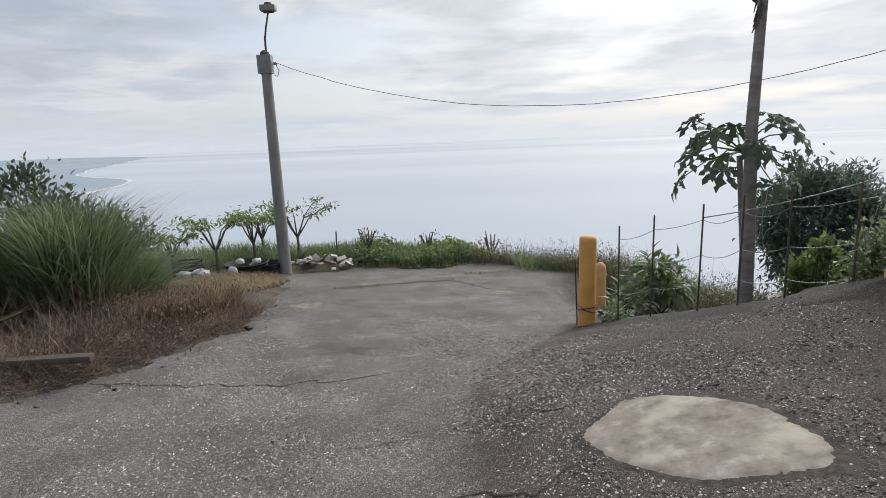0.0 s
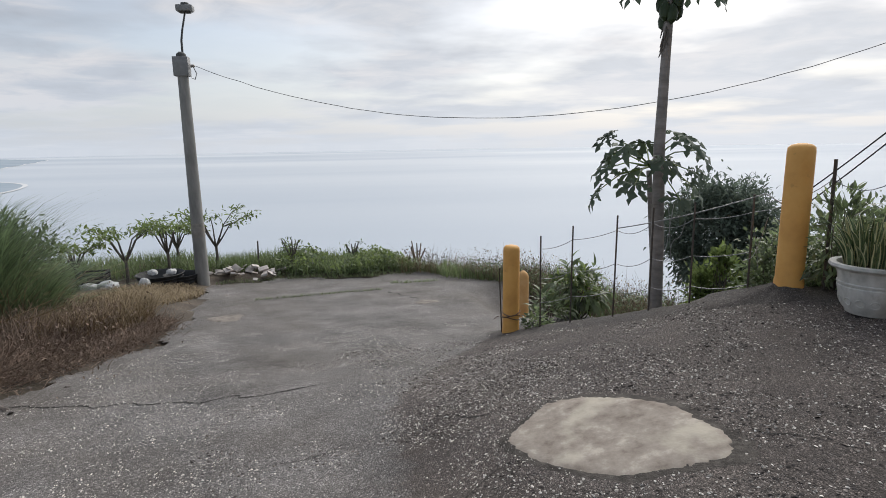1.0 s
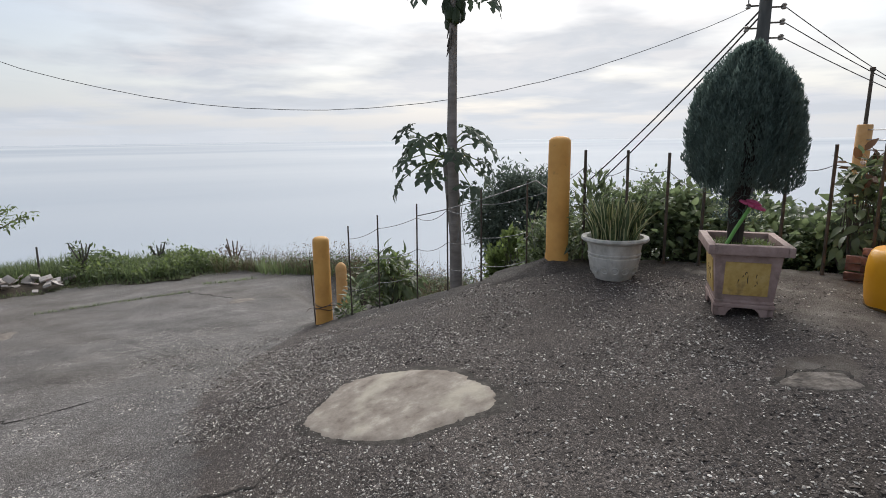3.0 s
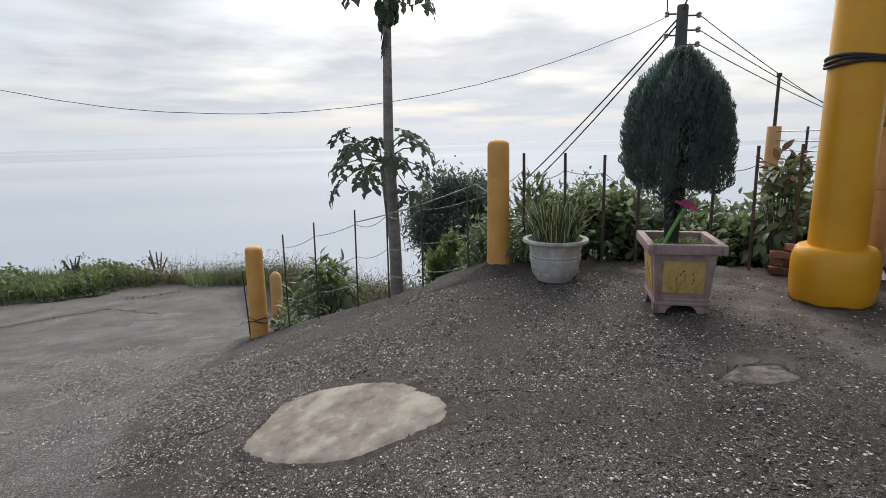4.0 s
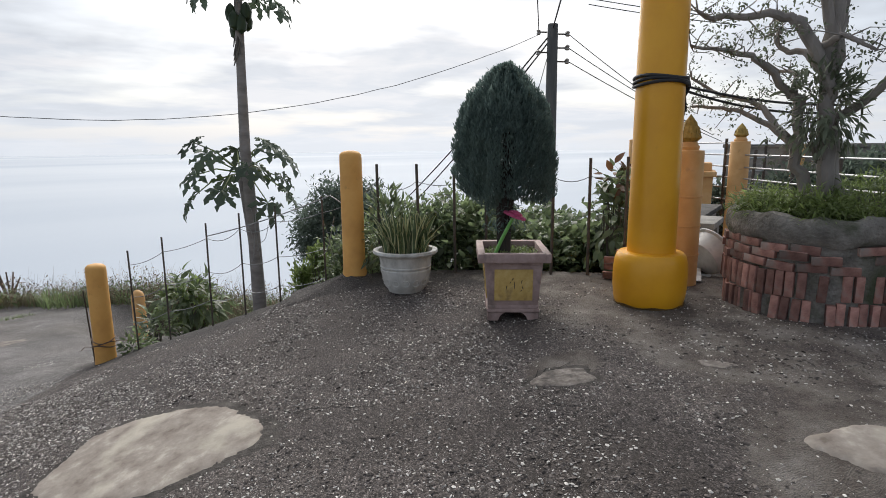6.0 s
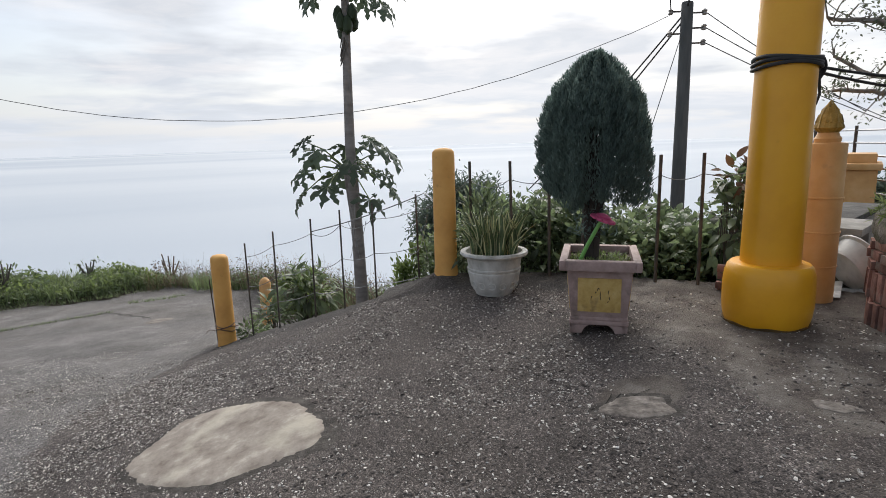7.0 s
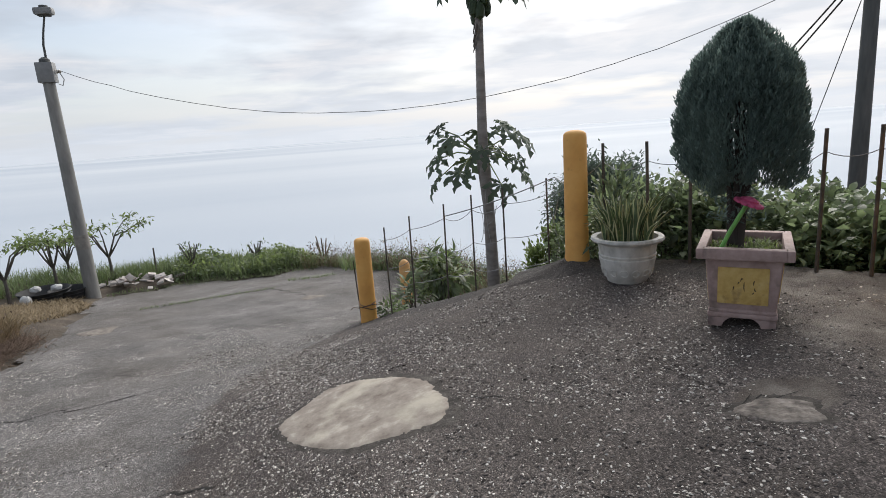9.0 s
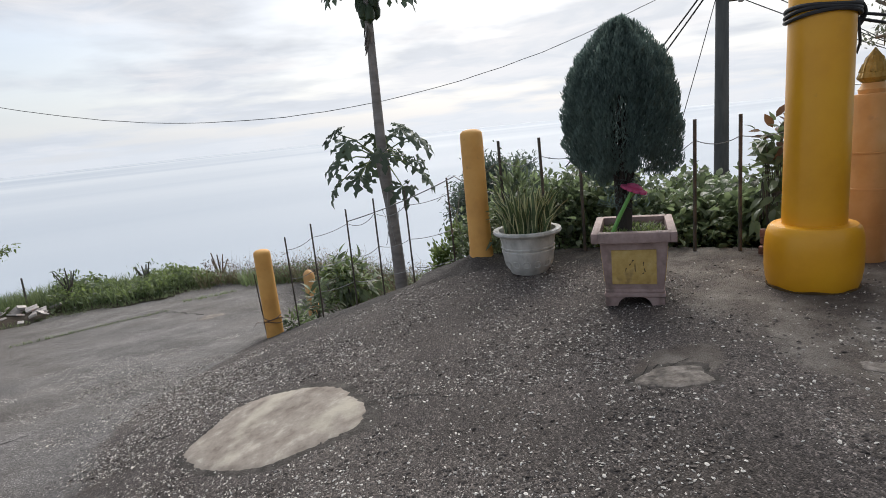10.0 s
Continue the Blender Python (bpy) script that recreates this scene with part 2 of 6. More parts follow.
def road_plane(x, y):
    """The sloping road, with a dip at its right side beyond the shoulder."""
    ramp = lambda q, lo, hi: np.clip((q - lo) / (hi - lo), 0, 1) ** 2 * (3 - 2 * np.clip((q - lo) / (hi - lo), 0, 1))
    dip = ramp(x, 1.5, 2.4) * ramp(y, 8.8, 10.4) * (1 - ramp(y, 11.4, 13.5))
    return 0.1 - 0.133 * (np.minimum(y, 16.2) - 1.0) - 0.5 * dip


def berm(x, y):
    """The dark asphalt shoulder that climbs from the road to the terrace."""
    u, v = fence_uv(x, y)
    crest = np.where(u < 2.2, 0.09 + 0.36 * (u - 2.21), 0.525 - 0.435 * np.exp(-np.maximum(u - 2.2, 0) * 1.5))
    mid = -0.44 + 0.18 * u - 0.12 * np.maximum(0, 2.2 - u)
    mid = np.where(u > 5.2, -0.44 + 0.18 * 5.2 + 0.03 * (u - 5.2), mid)
    t = np.clip(v / 2.6, 0, 1)
    z = crest * (1 - t) + mid * t
    fall = np.where(u > 5.2, 0.1, 0.16)
    z = z - fall * np.maximum(v - 2.6, 0)
    return z - np.maximum(-v - 0.12, 0) * 0.9


def smooth_max(a, b, k=0.10):
    h = np.clip(0.5 + 0.5 * (a - b) / k, 0, 1)
    return b * (1 - h) + a * h + k * h * (1 - h)


def paved(x, y):
    return smooth_max(berm(x, y), road_plane(x, y))


def floor_z(x, y):
    return float(paved(np.float64(x), np.float64(y)))


def left_edge(y):
    """The road's left side."""
    return np.interp(y, [-6, 5.0, 6.2, 8.5, 11, 15, 17], [-5.2, -4.7, -3.9, -3.25, -3.5, -4.4, -4.6])


def garden(x, y):
    """Soil round the paving and the hillside below it."""
    z = road_plane(x, y) + 0.03
    left = np.maximum(left_edge(y) - x, 0)
    z = z + 0.12 * np.minimum(left, 1.0) + 0.04 * np.sin(x * 1.7) * np.cos(y * 1.3) - 0.25 * np.maximum(left - 6.0, 0)
    u, v = fence_uv(x, y)
    z = z - 0.55 * np.maximum(y - 19.0, 0) - 0.45 * np.maximum(np.minimum(-v - 5.0, 30), 0) * (x > 0)
    z = np.where((y < 12) & (left <= 0), z - 0.10, z)
    return np.maximum(z, -60)


def sheet(name, xs, ys, fz, mat, keep=None, masks=()):
    X, Y = np.meshgrid(xs, ys)
    Z = fz(X, Y)
    nx = len(xs)
    me = bpy.data.meshes.new(name)
    faces = []
    for j in range(len(ys) - 1):
        for i in range(nx - 1):
            if keep is None or keep(0.5 * (xs[i] + xs[i + 1]), 0.5 * (ys[j] + ys[j + 1])):
                a = j * nx + i
                faces.append((a, a + 1, a + nx + 1, a + nx))
    me.from_pydata(np.stack([X, Y, Z], -1).reshape(-1, 3).tolist(), [], faces)
    for mask_name, f in masks:
        at = me.attributes.new(mask_name, "FLOAT", "POINT")
        at.data.foreach_set("value", f(X, Y).astype(np.float32).ravel())
    bm = bmesh.new()
    bm.from_mesh(me)
    bmesh.ops.delete(bm, geom=[v for v in bm.verts if not v.link_faces], context="VERTS")
    bm.to_mesh(me)
    bm.free()
    me.materials.append(mat)
    me.shade_smooth()
    return new(name, me)


def asphalt_material():
    """Old chip-seal asphalt: pale worn road, dark fresh shoulder, grey cement skim by the column, cracks."""
    m = bpy.data.materials.new("chip_seal_asphalt")
    m.use_nodes = True
    n, l = m.node_tree.nodes, m.node_tree.links
    b = n["Principled BSDF"]
    tc = n.new("ShaderNodeTexCoord")
    pos = tc.outputs["Object"]

    def tex(kind, **v):
        t = n.new(kind)
        for k, x in v.items():
            t.inputs[k].default_value = x
        l.new(pos, t.inputs["Vector"])
        return t

    def ramp(src, stops):
        r = n.new("ShaderNodeValToRGB")
        while len(r.color_ramp.elements) < len(stops):
            r.color_ramp.elements.new(0.5)
        for e, (p, c) in zip(r.color_ramp.elements, stops):
            e.position, e.color = p, (*c, 1) if isinstance(c, tuple) else (c, c, c, 1)
        l.new(src, r.inputs[0])
        return r.outputs[0]

    def mix(f, a, c, mode="MIX"):
        x = n.new("ShaderNodeMix")
        x.data_type, x.blend_type = "RGBA", mode
        for i, v in ((0, f), (6, a), (7, c)):
            if isinstance(v, (int, float)):
                x.inputs[i].default_value = v
            elif isinstance(v, tuple):
                x.inputs[i].default_value = (*v, 1)
            else:
                l.new(v, x.inputs[i])
        return x.outputs[2]

    def attr(name):
        a = n.new("ShaderNodeAttribute")
        a.attribute_name = name
        return a.outputs["Fac"]

    mottling = tex("ShaderNodeTexNoise", Scale=1.3, Detail=8, Roughness=0.6).outputs[0]
    grit = tex("ShaderNodeTexNoise", Scale=120, Detail=5, Roughness=0.75).outputs[0]
    chips = tex("ShaderNodeTexVoronoi", Scale=135)
    small = tex("ShaderNodeTexVoronoi", Scale=190)
    road = ramp(mottling, [(0.3, (0.092, 0.086, 0.082)), (0.5, (0.136, 0.128, 0.122)), (0.7, (0.188, 0.177, 0.169))])
    dark = ramp(mottling, [(0.3, (0.051, 0.043, 0.039)), (0.5, (0.080, 0.068, 0.062)), (0.7, (0.126, 0.108, 0.097))])
    edge = n.new("ShaderNodeMath")
    edge.operation = "ADD"
    en = tex("ShaderNodeTexNoise", Scale=2.2, Detail=7, Roughness=0.65).outputs[0]
    sc = n.new("ShaderNodeMath")
    sc.operation = "MULTIPLY_ADD"
    sc.inputs[1].default_value, sc.inputs[2].default_value = 0.9, -0.45
    l.new(en, sc.inputs[0])
    l.new(attr("shoulder"), edge.inputs[0]), l.new(sc.outputs[0], edge.inputs[1])
    base = mix(ramp(edge.outputs[0], [(0.38, 0.0), (0.62, 1.0)]), road, dark)
    tar = ramp(mottling, [(0.3, (0.034, 0.031, 0.030)), (0.5, (0.050, 0.046, 0.044)), (0.7, (0.078, 0.071, 0.067))])
    te = n.new("ShaderNodeMath")
    te.operation = "ADD"
    l.new(attr("tar"), te.inputs[0]), l.new(sc.outputs[0], te.inputs[1])
    base = mix(ramp(te.outputs[0], [(0.40, 0.0), (0.66, 0.85)]), base, tar)
    # exposed chips, each of its own tone
    tone = ramp(chips.outputs["Color"], [(0.0, 0.25), (0.5, 0.9), (0.78, 1.9), (0.93, 4.0)])
    base = mix(0.9, base, mix(1.0, base, tone, "MULTIPLY"))
    base = mix(0.75, base, mix(1.0, base, ramp(grit, [(0.3, 0.3), (0.7, 1.9)]), "MULTIPLY"))
    # cement skim
    cem = tex("ShaderNodeTexNoise", Scale=3.5, Detail=8, Roughness=0.65).outputs[0]
    ce = n.new("ShaderNodeMath")
    ce.operation = "ADD"
    ca = n.new("ShaderNodeMath")
    ca.operation = "MULTIPLY_ADD"
    ca.inputs[1].default_value, ca.inputs[2].default_value = 1.1, -0.55
    l.new(cem, ca.inputs[0]), l.new(attr("cement"), ce.inputs[0]), l.new(ca.outputs[0], ce.inputs[1])
    skim = ramp(cem, [(0.3, (0.058, 0.046, 0.038)), (0.45, (0.108, 0.089, 0.074)), (0.55, (0.17, 0.149, 0.128)), (0.7, (0.28, 0.256, 0.227))])
    skim = mix(0.6, skim, mix(1.0, skim, ramp(grit, [(0.3, 0.45), (0.7, 1.6)]), "MULTIPLY"))
    base = mix(ramp(ce.outputs[0], [(0.42, 0.0), (0.62, 0.88)]), base, skim)
    # dirt and moss films
    film = tex("ShaderNodeTexNoise", Scale=0.55, Detail=9, Roughness=0.7).outputs[0]
    base = mix(ramp(film, [(0.44, 0.0), (0.70, 0.5)]), base, (0.098, 0.080, 0.062))
    # cracks
    warp = n.new("ShaderNodeVectorMath")
    warp.operation = "MULTIPLY_ADD"
    wnz = tex("ShaderNodeTexNoise", Scale=1.6, Detail=5)
    l.new(wnz.outputs["Color"], warp.inputs[0])
    warp.inputs[1].default_value = (0.9, 0.9, 0.0)
    l.new(pos, warp.inputs[2])
    cr = n.new("ShaderNodeTexVoronoi")
    cr.feature = "DISTANCE_TO_EDGE"
    cr.inputs["Scale"].default_value = 0.32
    l.new(warp.outputs[0], cr.inputs["Vector"])
    crack = ramp(cr.outputs["Distance"], [(0.0, 1.0), (0.006, 0.0)])
    broken = ramp(tex("ShaderNodeTexNoise", Scale=0.9, Detail=3).outputs[0], [(0.54, 0.0), (0.66, 0.6)])
    base = mix(mix(1.0, crack, broken, "MULTIPLY"), base, (0.02, 0.018, 0.015))
    l.new(base, b.inputs["Base Color"])
    b.inputs["Roughness"].default_value = 0.82
    b.inputs["Specular IOR Level"].default_value = 0.3
    h = n.new("ShaderNodeMath")
    h.operation = "MULTIPLY_ADD"
    h.inputs[1].default_value = -0.6
    l.new(small.outputs["Distance"], h.inputs[0])
    hh = n.new("ShaderNodeMath")
    hh.operation = "SUBTRACT"
    hh.inputs[0].default_value = 1.0
    l.new(chips.outputs["Distance"], hh.inputs[1]), l.new(hh.outputs[0], h.inputs[2])
    bp = n.new("ShaderNodeBump")
    bp.inputs["Strength"].default_value, bp.inputs["Distance"].default_value = 0.8, 0.008
    l.new(h.outputs[0], bp.inputs["Height"]), l.new(bp.outputs[0], b.inputs["Normal"])
    return m


ASPHALT = asphalt_material()
DIRT = material("dry_dirt", [(0.045, 0.036, 0.028), (0.085, 0.068, 0.052), (0.15, 0.12, 0.09)], 1.6, 0.95, 0.6, 18, bump_dist=0.05, stain=((0.05, 0.04, 0.028), 0.8, 0.5))


def shoulder_mask(x, y):
    soft = np.interp(y, [3.0, 6.2], [0.28, 0.07])
    return np.clip(0.5 + (berm(x, y) - road_plane(x, y) - 0.03) / soft, 0, 1)


def tar_mask(x, y):
    """Smooth dark tar along the crest, from the low post to the pots."""
    u, v = fence_uv(x, y)
    return np.clip(1.0 - np.maximum(v - 0.15, 0) / 0.55, 0, 1) * np.clip((u + 0.6) / 0.6, 0, 1) * np.clip((5.4 - u) / 0.6, 0, 1)


def cement_mask(x, y):
    """Thin cement spread round the column and the brick bed."""
    side = x - np.interp(y, [0.2, 1.0, 1.27, 1.53, 2.12, 2.76, 3.3], [1.9, 2.25, 2.56, 2.86, 3.2, 3.3, 3.7])
    g = np.hypot((x - 2.72) / 0.30, (y - 2.22) / 0.20)
    e = np.hypot((x - 2.75) / 0.55, (y - 1.0) / 0.30)
    return np.clip(np.maximum(np.maximum(np.minimum(0.42 + side / 1.1, 0.60), 1.4 - g), 1.25 - e), 0, 1)


def on_paving(x, y):
    u, v = fence_uv(x, y)
    if x < left_edge(y) + 0.12 * math.sin(3.1 * y) + 0.07 * math.sin(9.7 * y):
        return False
    if y > 16.35 + 0.25 * math.sin(1.9 * x) + 0.1 * math.sin(6.3 * x):
        return False
    if u > 0.4 and v < -0.42 and y < 9.3:
        return False
    return not (x > 3.2 + 0.2 * math.sin(2 * y) and v < -0.42)


near_x = np.concatenate([np.linspace(-6, -2, 41)[:-1], np.linspace(-2, 5.5, 126)[:-1], np.linspace(5.5, 9, 15)])
near_y = np.concatenate([np.linspace(-5, 0, 26)[:-1], np.linspace(0, 9, 151)[:-1], np.linspace(9, 17.2, 60)])


def paving_z(x, y):
    wobble = 0.008 * np.sin(2.3 * x + 0.7 * y) + 0.006 * np.sin(5.1 * y - 1.7 * x) + 0.004 * np.sin(9.0 * x + 4.0 * y)
    return paved(x, y) + wobble * np.clip((np.hypot(x - 3, y - 3) - 2) / 3, 0, 1)


road = tagged(sheet("road", near_x, near_y, paving_z, ASPHALT, on_paving, [("shoulder", shoulder_mask), ("cement", cement_mask), ("tar", tar_mask)]), "worn grey asphalt lane with a dark gravelly shoulder", "road", kind="structure")
far_x = np.concatenate([np.linspace(-140, -12, 25)[:-1], np.linspace(-12, 16, 81)[:-1], np.linspace(16, 150, 25)])
far_y = np.concatenate([np.linspace(-40, -4, 10)[:-1], np.linspace(-4, 26, 91)[:-1], np.linspace(26, 150, 30)])
ground = tagged(sheet("ground", far_x, far_y, lambda x, y: np.minimum(garden(x, y), paved(x, y) - 0.035 + 10 * (1 - ((x > left_edge(y)) & (y < 17))) ), DIRT), "dry soil with weeds sloping down to the sea", "ground", kind="structure")

# ---- sea and coast ----
SEA_Z = -45.0


def sea_material():
    m = bpy.data.materials.new("sea_painted_sky_haze")
    m.use_nodes = True
    n, l = m.node_tree.nodes, m.node_tree.links
    b = n["Principled BSDF"]
    b.inputs["Roughness"].default_value = 0.6
    b.inputs["Specular IOR Level"].default_value = 0.03
    tc = n.new("ShaderNodeTexCoord")

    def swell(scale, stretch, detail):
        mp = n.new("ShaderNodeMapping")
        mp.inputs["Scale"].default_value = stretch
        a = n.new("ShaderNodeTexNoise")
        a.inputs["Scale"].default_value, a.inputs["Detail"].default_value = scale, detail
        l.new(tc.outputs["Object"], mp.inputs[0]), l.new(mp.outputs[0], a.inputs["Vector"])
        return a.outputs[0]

    # pale base paints in reflected sky and haze; noise gives slicks and wind-ruffled darker water
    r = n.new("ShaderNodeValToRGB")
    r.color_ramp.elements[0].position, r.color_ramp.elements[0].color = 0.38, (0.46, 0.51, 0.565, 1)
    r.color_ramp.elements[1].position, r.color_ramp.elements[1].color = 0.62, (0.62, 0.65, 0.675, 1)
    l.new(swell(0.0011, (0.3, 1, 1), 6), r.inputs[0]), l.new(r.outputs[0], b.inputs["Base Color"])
    bp = n.new("ShaderNodeBump")
    bp.inputs["Strength"].default_value, bp.inputs["Distance"].default_value = 0.1, 0.6
    l.new(swell(0.35, (1, 1, 1), 6), bp.inputs["Height"]), l.new(bp.outputs[0], b.inputs["Normal"])
    return m


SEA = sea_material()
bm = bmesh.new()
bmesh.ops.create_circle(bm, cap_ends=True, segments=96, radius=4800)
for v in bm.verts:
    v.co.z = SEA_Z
water = tagged(new("water", mesh_of("water", bm, SEA, False)), "calm sea, reflected sky and haze painted into its pale blue", "sea", kind="structure")

# ---- posts along the shoulder ----
P1, P2, P3 = (1.45, 7.62), (3.19, 5.03), (2.52, 10.75)


def bollard(at, height, mat, label, r=0.108, peak=0.0):
    ob = thing("bollard", at, label, "bollard", "yellow posts along the road edge")
    prof = [(r * 1.06, -0.25), (r * 1.06, 0.03), (r, 0.06), (r * 0.965, height - 0.07), (r * 0.93, height - 0.035), (r * 0.72, height - 0.012 + peak * 0.4), (r * 0.3, height + peak * 0.85), (0, height + 0.001 + peak)]
    part("post", lathe(prof, 32), mat, ob)
    return ob


post1 = bollard(pose(*P1, floor_z(*P1) - 0.02, 1.0, 0, 0), 1.16, YELLOW_POST, "yellow painted round concrete post wound with a dry vine")
post2 = bollard(pose(*P2, 0.47), 1.18, YELLOW_POST, "yellow painted round concrete post set in a dark mortar mound")
bollard(pose(*P3, -1.72), 1.01, ORANGE_POST, "faded orange round concrete post with a pointed cap behind a shrub", peak=0.06)
bm = lathe([(0.80, -0.20), (0.62, -0.135), (0.44, -0.085), (0.29, -0.035), (0.19, 0.005), (0.13, 0.03), (0.09, 0.035)], 48)
for v in bm.verts:
    a = math.atan2(v.co.y, v.co.x)
    f = 1 + 0.08 * math.sin(3 * a + 1) + 0.05 * math.sin(7 * a)
    v.co = Vector((v.co.x * f * 0.8, v.co.y * f * 0.75, v.co.z + 0.012 * noise.noise(v.co * 9)))
mound = part("mortar_mound", bm, ASPHALT, post2, "dark mortar mound", at=pose(0, 0, -0.03))
for mask_name in ("shoulder", "tar"):
    mound.data.attributes.new(mask_name, "FLOAT", "POINT").data.foreach_set("value", np.ones(len(mound.data.vertices), np.float32))

# ---- plant builders ----
LEAF_DARK = material("dark_glossy_leaf", [(0.068, 0.090, 0.060), (0.10, 0.132, 0.085), (0.14, 0.18, 0.115)], 3, 0.38, 0, random_amount=0.4, translucent=0.45, spec=0.7)
LEAF_MID = material("green_leaf", [(0.115, 0.152, 0.080), (0.172, 0.222, 0.112), (0.24, 0.30, 0.155)], 3, 0.38, 0, random_amount=0.5, translucent=0.54, spec=0.7)
LEAF_LIGHT = material("fresh_leaf", [(0.125, 0.172, 0.055), (0.19, 0.25, 0.085), (0.27, 0.335, 0.12)], 3, 0.5, 0, random_amount=0.4, translucent=0.5)
LEAF_PAPAYA = material("papaya_leaf", [(0.05, 0.074, 0.046), (0.078, 0.108, 0.066), (0.11, 0.15, 0.092)], 3, 0.5, 0, random_amount=0.3, translucent=0.22, spec=0.4)
LEAF_MANGO = material("mango_leaf", [(0.105, 0.135, 0.108), (0.15, 0.188, 0.148), (0.20, 0.245, 0.19)], 3, 0.85, 0, random_amount=0.3, translucent=0.5, spec=0.12)
TREE_BARK = material("pale_grey_bark", [(0.16, 0.145, 0.13), (0.25, 0.228, 0.205), (0.34, 0.315, 0.285)], 6, 0.9, 0.6, 30, stretch=(1, 1, 0.3))
LEAF_TREE = material("dull_tree_leaf", [(0.095, 0.115, 0.075), (0.14, 0.165, 0.108), (0.19, 0.22, 0.145)], 3, 0.5, 0, random_amount=0.35, translucent=0.35, spec=0.4)
LEAF_RED = material("reddish_young_leaf", [(0.13, 0.07, 0.035), (0.2, 0.10, 0.05)], 3, 0.5, 0, random_amount=0.3, translucent=0.3)
CYPRESS = material("cypress_scale_leaf", [(0.11, 0.155, 0.14), (0.15, 0.205, 0.18), (0.185, 0.245, 0.21)], 5, 0.8, 0, random_amount=0.22, translucent=0.5, spec=0.15)
GRASS = material("tall_grass", [(0.12, 0.16, 0.07), (0.175, 0.23, 0.10), (0.25, 0.30, 0.145)], 2, 0.55, 0, random_amount=0.4, translucent=0.45)
TALL_GRASS = material("deep_green_grass", [(0.105, 0.15, 0.08), (0.165, 0.225, 0.115), (0.235, 0.30, 0.155)], 2, 0.5, 0, random_amount=0.6, translucent=0.48)
STRAW = material("dry_straw", [(0.17, 0.125, 0.07), (0.27, 0.205, 0.12), (0.38, 0.30, 0.19)], 3, 0.8, 0, random_amount=0.4, translucent=0.1)
DEAD = material("dead_brown_twigs", [(0.11, 0.077, 0.060), (0.195, 0.142, 0.108), (0.31, 0.235, 0.18)], 3, 0.9, 0, random_amount=0.45)
BARK = material("grey_bark", [(0.07, 0.06, 0.05), (0.13, 0.115, 0.10), (0.21, 0.19, 0.165)], 6, 0.9, 0.5, 30, stretch=(1, 1, 0.3))
BARK_DARK = material("dark_bark", [(0.022, 0.018, 0.015), (0.045, 0.038, 0.032), (0.08, 0.068, 0.056)], 6, 0.9, 0.5, 30, stretch=(1, 1, 0.3))
PAPAYA_BARK = material("papaya_bark", [(0.17, 0.152, 0.14), (0.25, 0.228, 0.208), (0.33, 0.30, 0.275)], 5, 0.85, 0.5, 22, stretch=(1, 1, 2.5))
FRUIT = material("green_fruit", [(0.02, 0.035, 0.015), (0.035, 0.06, 0.022)], 4, 0.5, 0.1, 20)

OVAL = leaf_shape(0.11, 0.05)
BROAD = leaf_shape(0.15, 0.095, 0.2, 0.35)
NARROW = leaf_shape(0.13, 0.032, 0.2, 0.3)


def finish(me, mat):
    me.materials.append(mat)
    me.shade_smooth()
    return me


def blades(n, base, height, width, lean, curl=0.5, segs=4):
    """Grass blades that rise from base(n) points and bend over."""
    roots = base(n)
    verts, faces = [], []
    for i in range(n):
        a = rng.uniform(0, 2 * math.pi)
        out = Vector((math.cos(a), math.sin(a), 0))
        h, w, le = height * rng.uniform(0.55, 1.1), width * rng.uniform(0.6, 1.2), lean * rng.uniform(0.2, 1.2)
        side = Vector((-out.y, out.x, 0))
        k = len(verts)
        for s in range(segs + 1):
            t = s / segs
            p = Vector(roots[i]) + out * (le * t + curl * le * t ** 3) + Vector((0, 0, h * (t - 0.35 * curl * t ** 3)))
            ww = side * (w * (1 - t) ** 0.7 / 2 + 0.0004)
            verts += [tuple(p - ww), tuple(p + ww)]
        faces += [(k + 2 * s, k + 2 * s + 1, k + 2 * s + 3, k + 2 * s + 2) for s in range(segs)]
    me = bpy.data.meshes.new("blades")
    me.from_pydata(verts, [], faces)
    return me


def disc(cx, cy, rx, ry, fz):
    def base(n):
        a, r = rng.uniform(0, 2 * math.pi, n), np.sqrt(rng.uniform(0, 1, n))
        x, y = cx + rx * r * np.cos(a), cy + ry * r * np.sin(a)
        return np.stack([x, y, fz(x, y)], -1)
    return base


def strip(x0, x1, fy, depth, fz):
    def base(n):
        x = rng.uniform(x0, x1, n)
        y = fy(x) + rng.uniform(0, 1, n) * depth
        return np.stack([x, y, fz(x, y)], -1)
    return base


def clumps(n_clumps, per, radii, spread, shell=0.72):
    """Leaf places in clumps over an egg, with the way outward at each."""
    d = random_dirs(n_clumps, 0.25)
    c = d * np.asarray(radii) * rng.uniform(shell, 1.0, (n_clumps, 1))
    p = np.repeat(c, per, 0) + rng.normal(size=(n_clumps * per, 3)) * spread
    out = p / (np.linalg.norm(p, axis=1, keepdims=True) + 1e-6)
    return p, out, c


def twigs(centres, root, r0, r1, segs=5):
    """Stems from a root to every clump."""
    bm = bmesh.new()
    for c in centres:
        a, b = Vector(root), Vector(c)
        mid = a.lerp(b, 0.55) + Vector((0, 0, -0.15 * (b - a).length)) + Vector(rng.normal(size=3) * 0.06 * (b - a).length)
        pts = [a * (1 - t) ** 2 + mid * 2 * t * (1 - t) + b * t * t for t in (0, 0.25, 0.5, 0.75, 1)]
        tube(pts, [r0 + (r1 - r0) * t for t in (0, 0.25, 0.5, 0.75, 1)], segs, bm, False)
    return bm


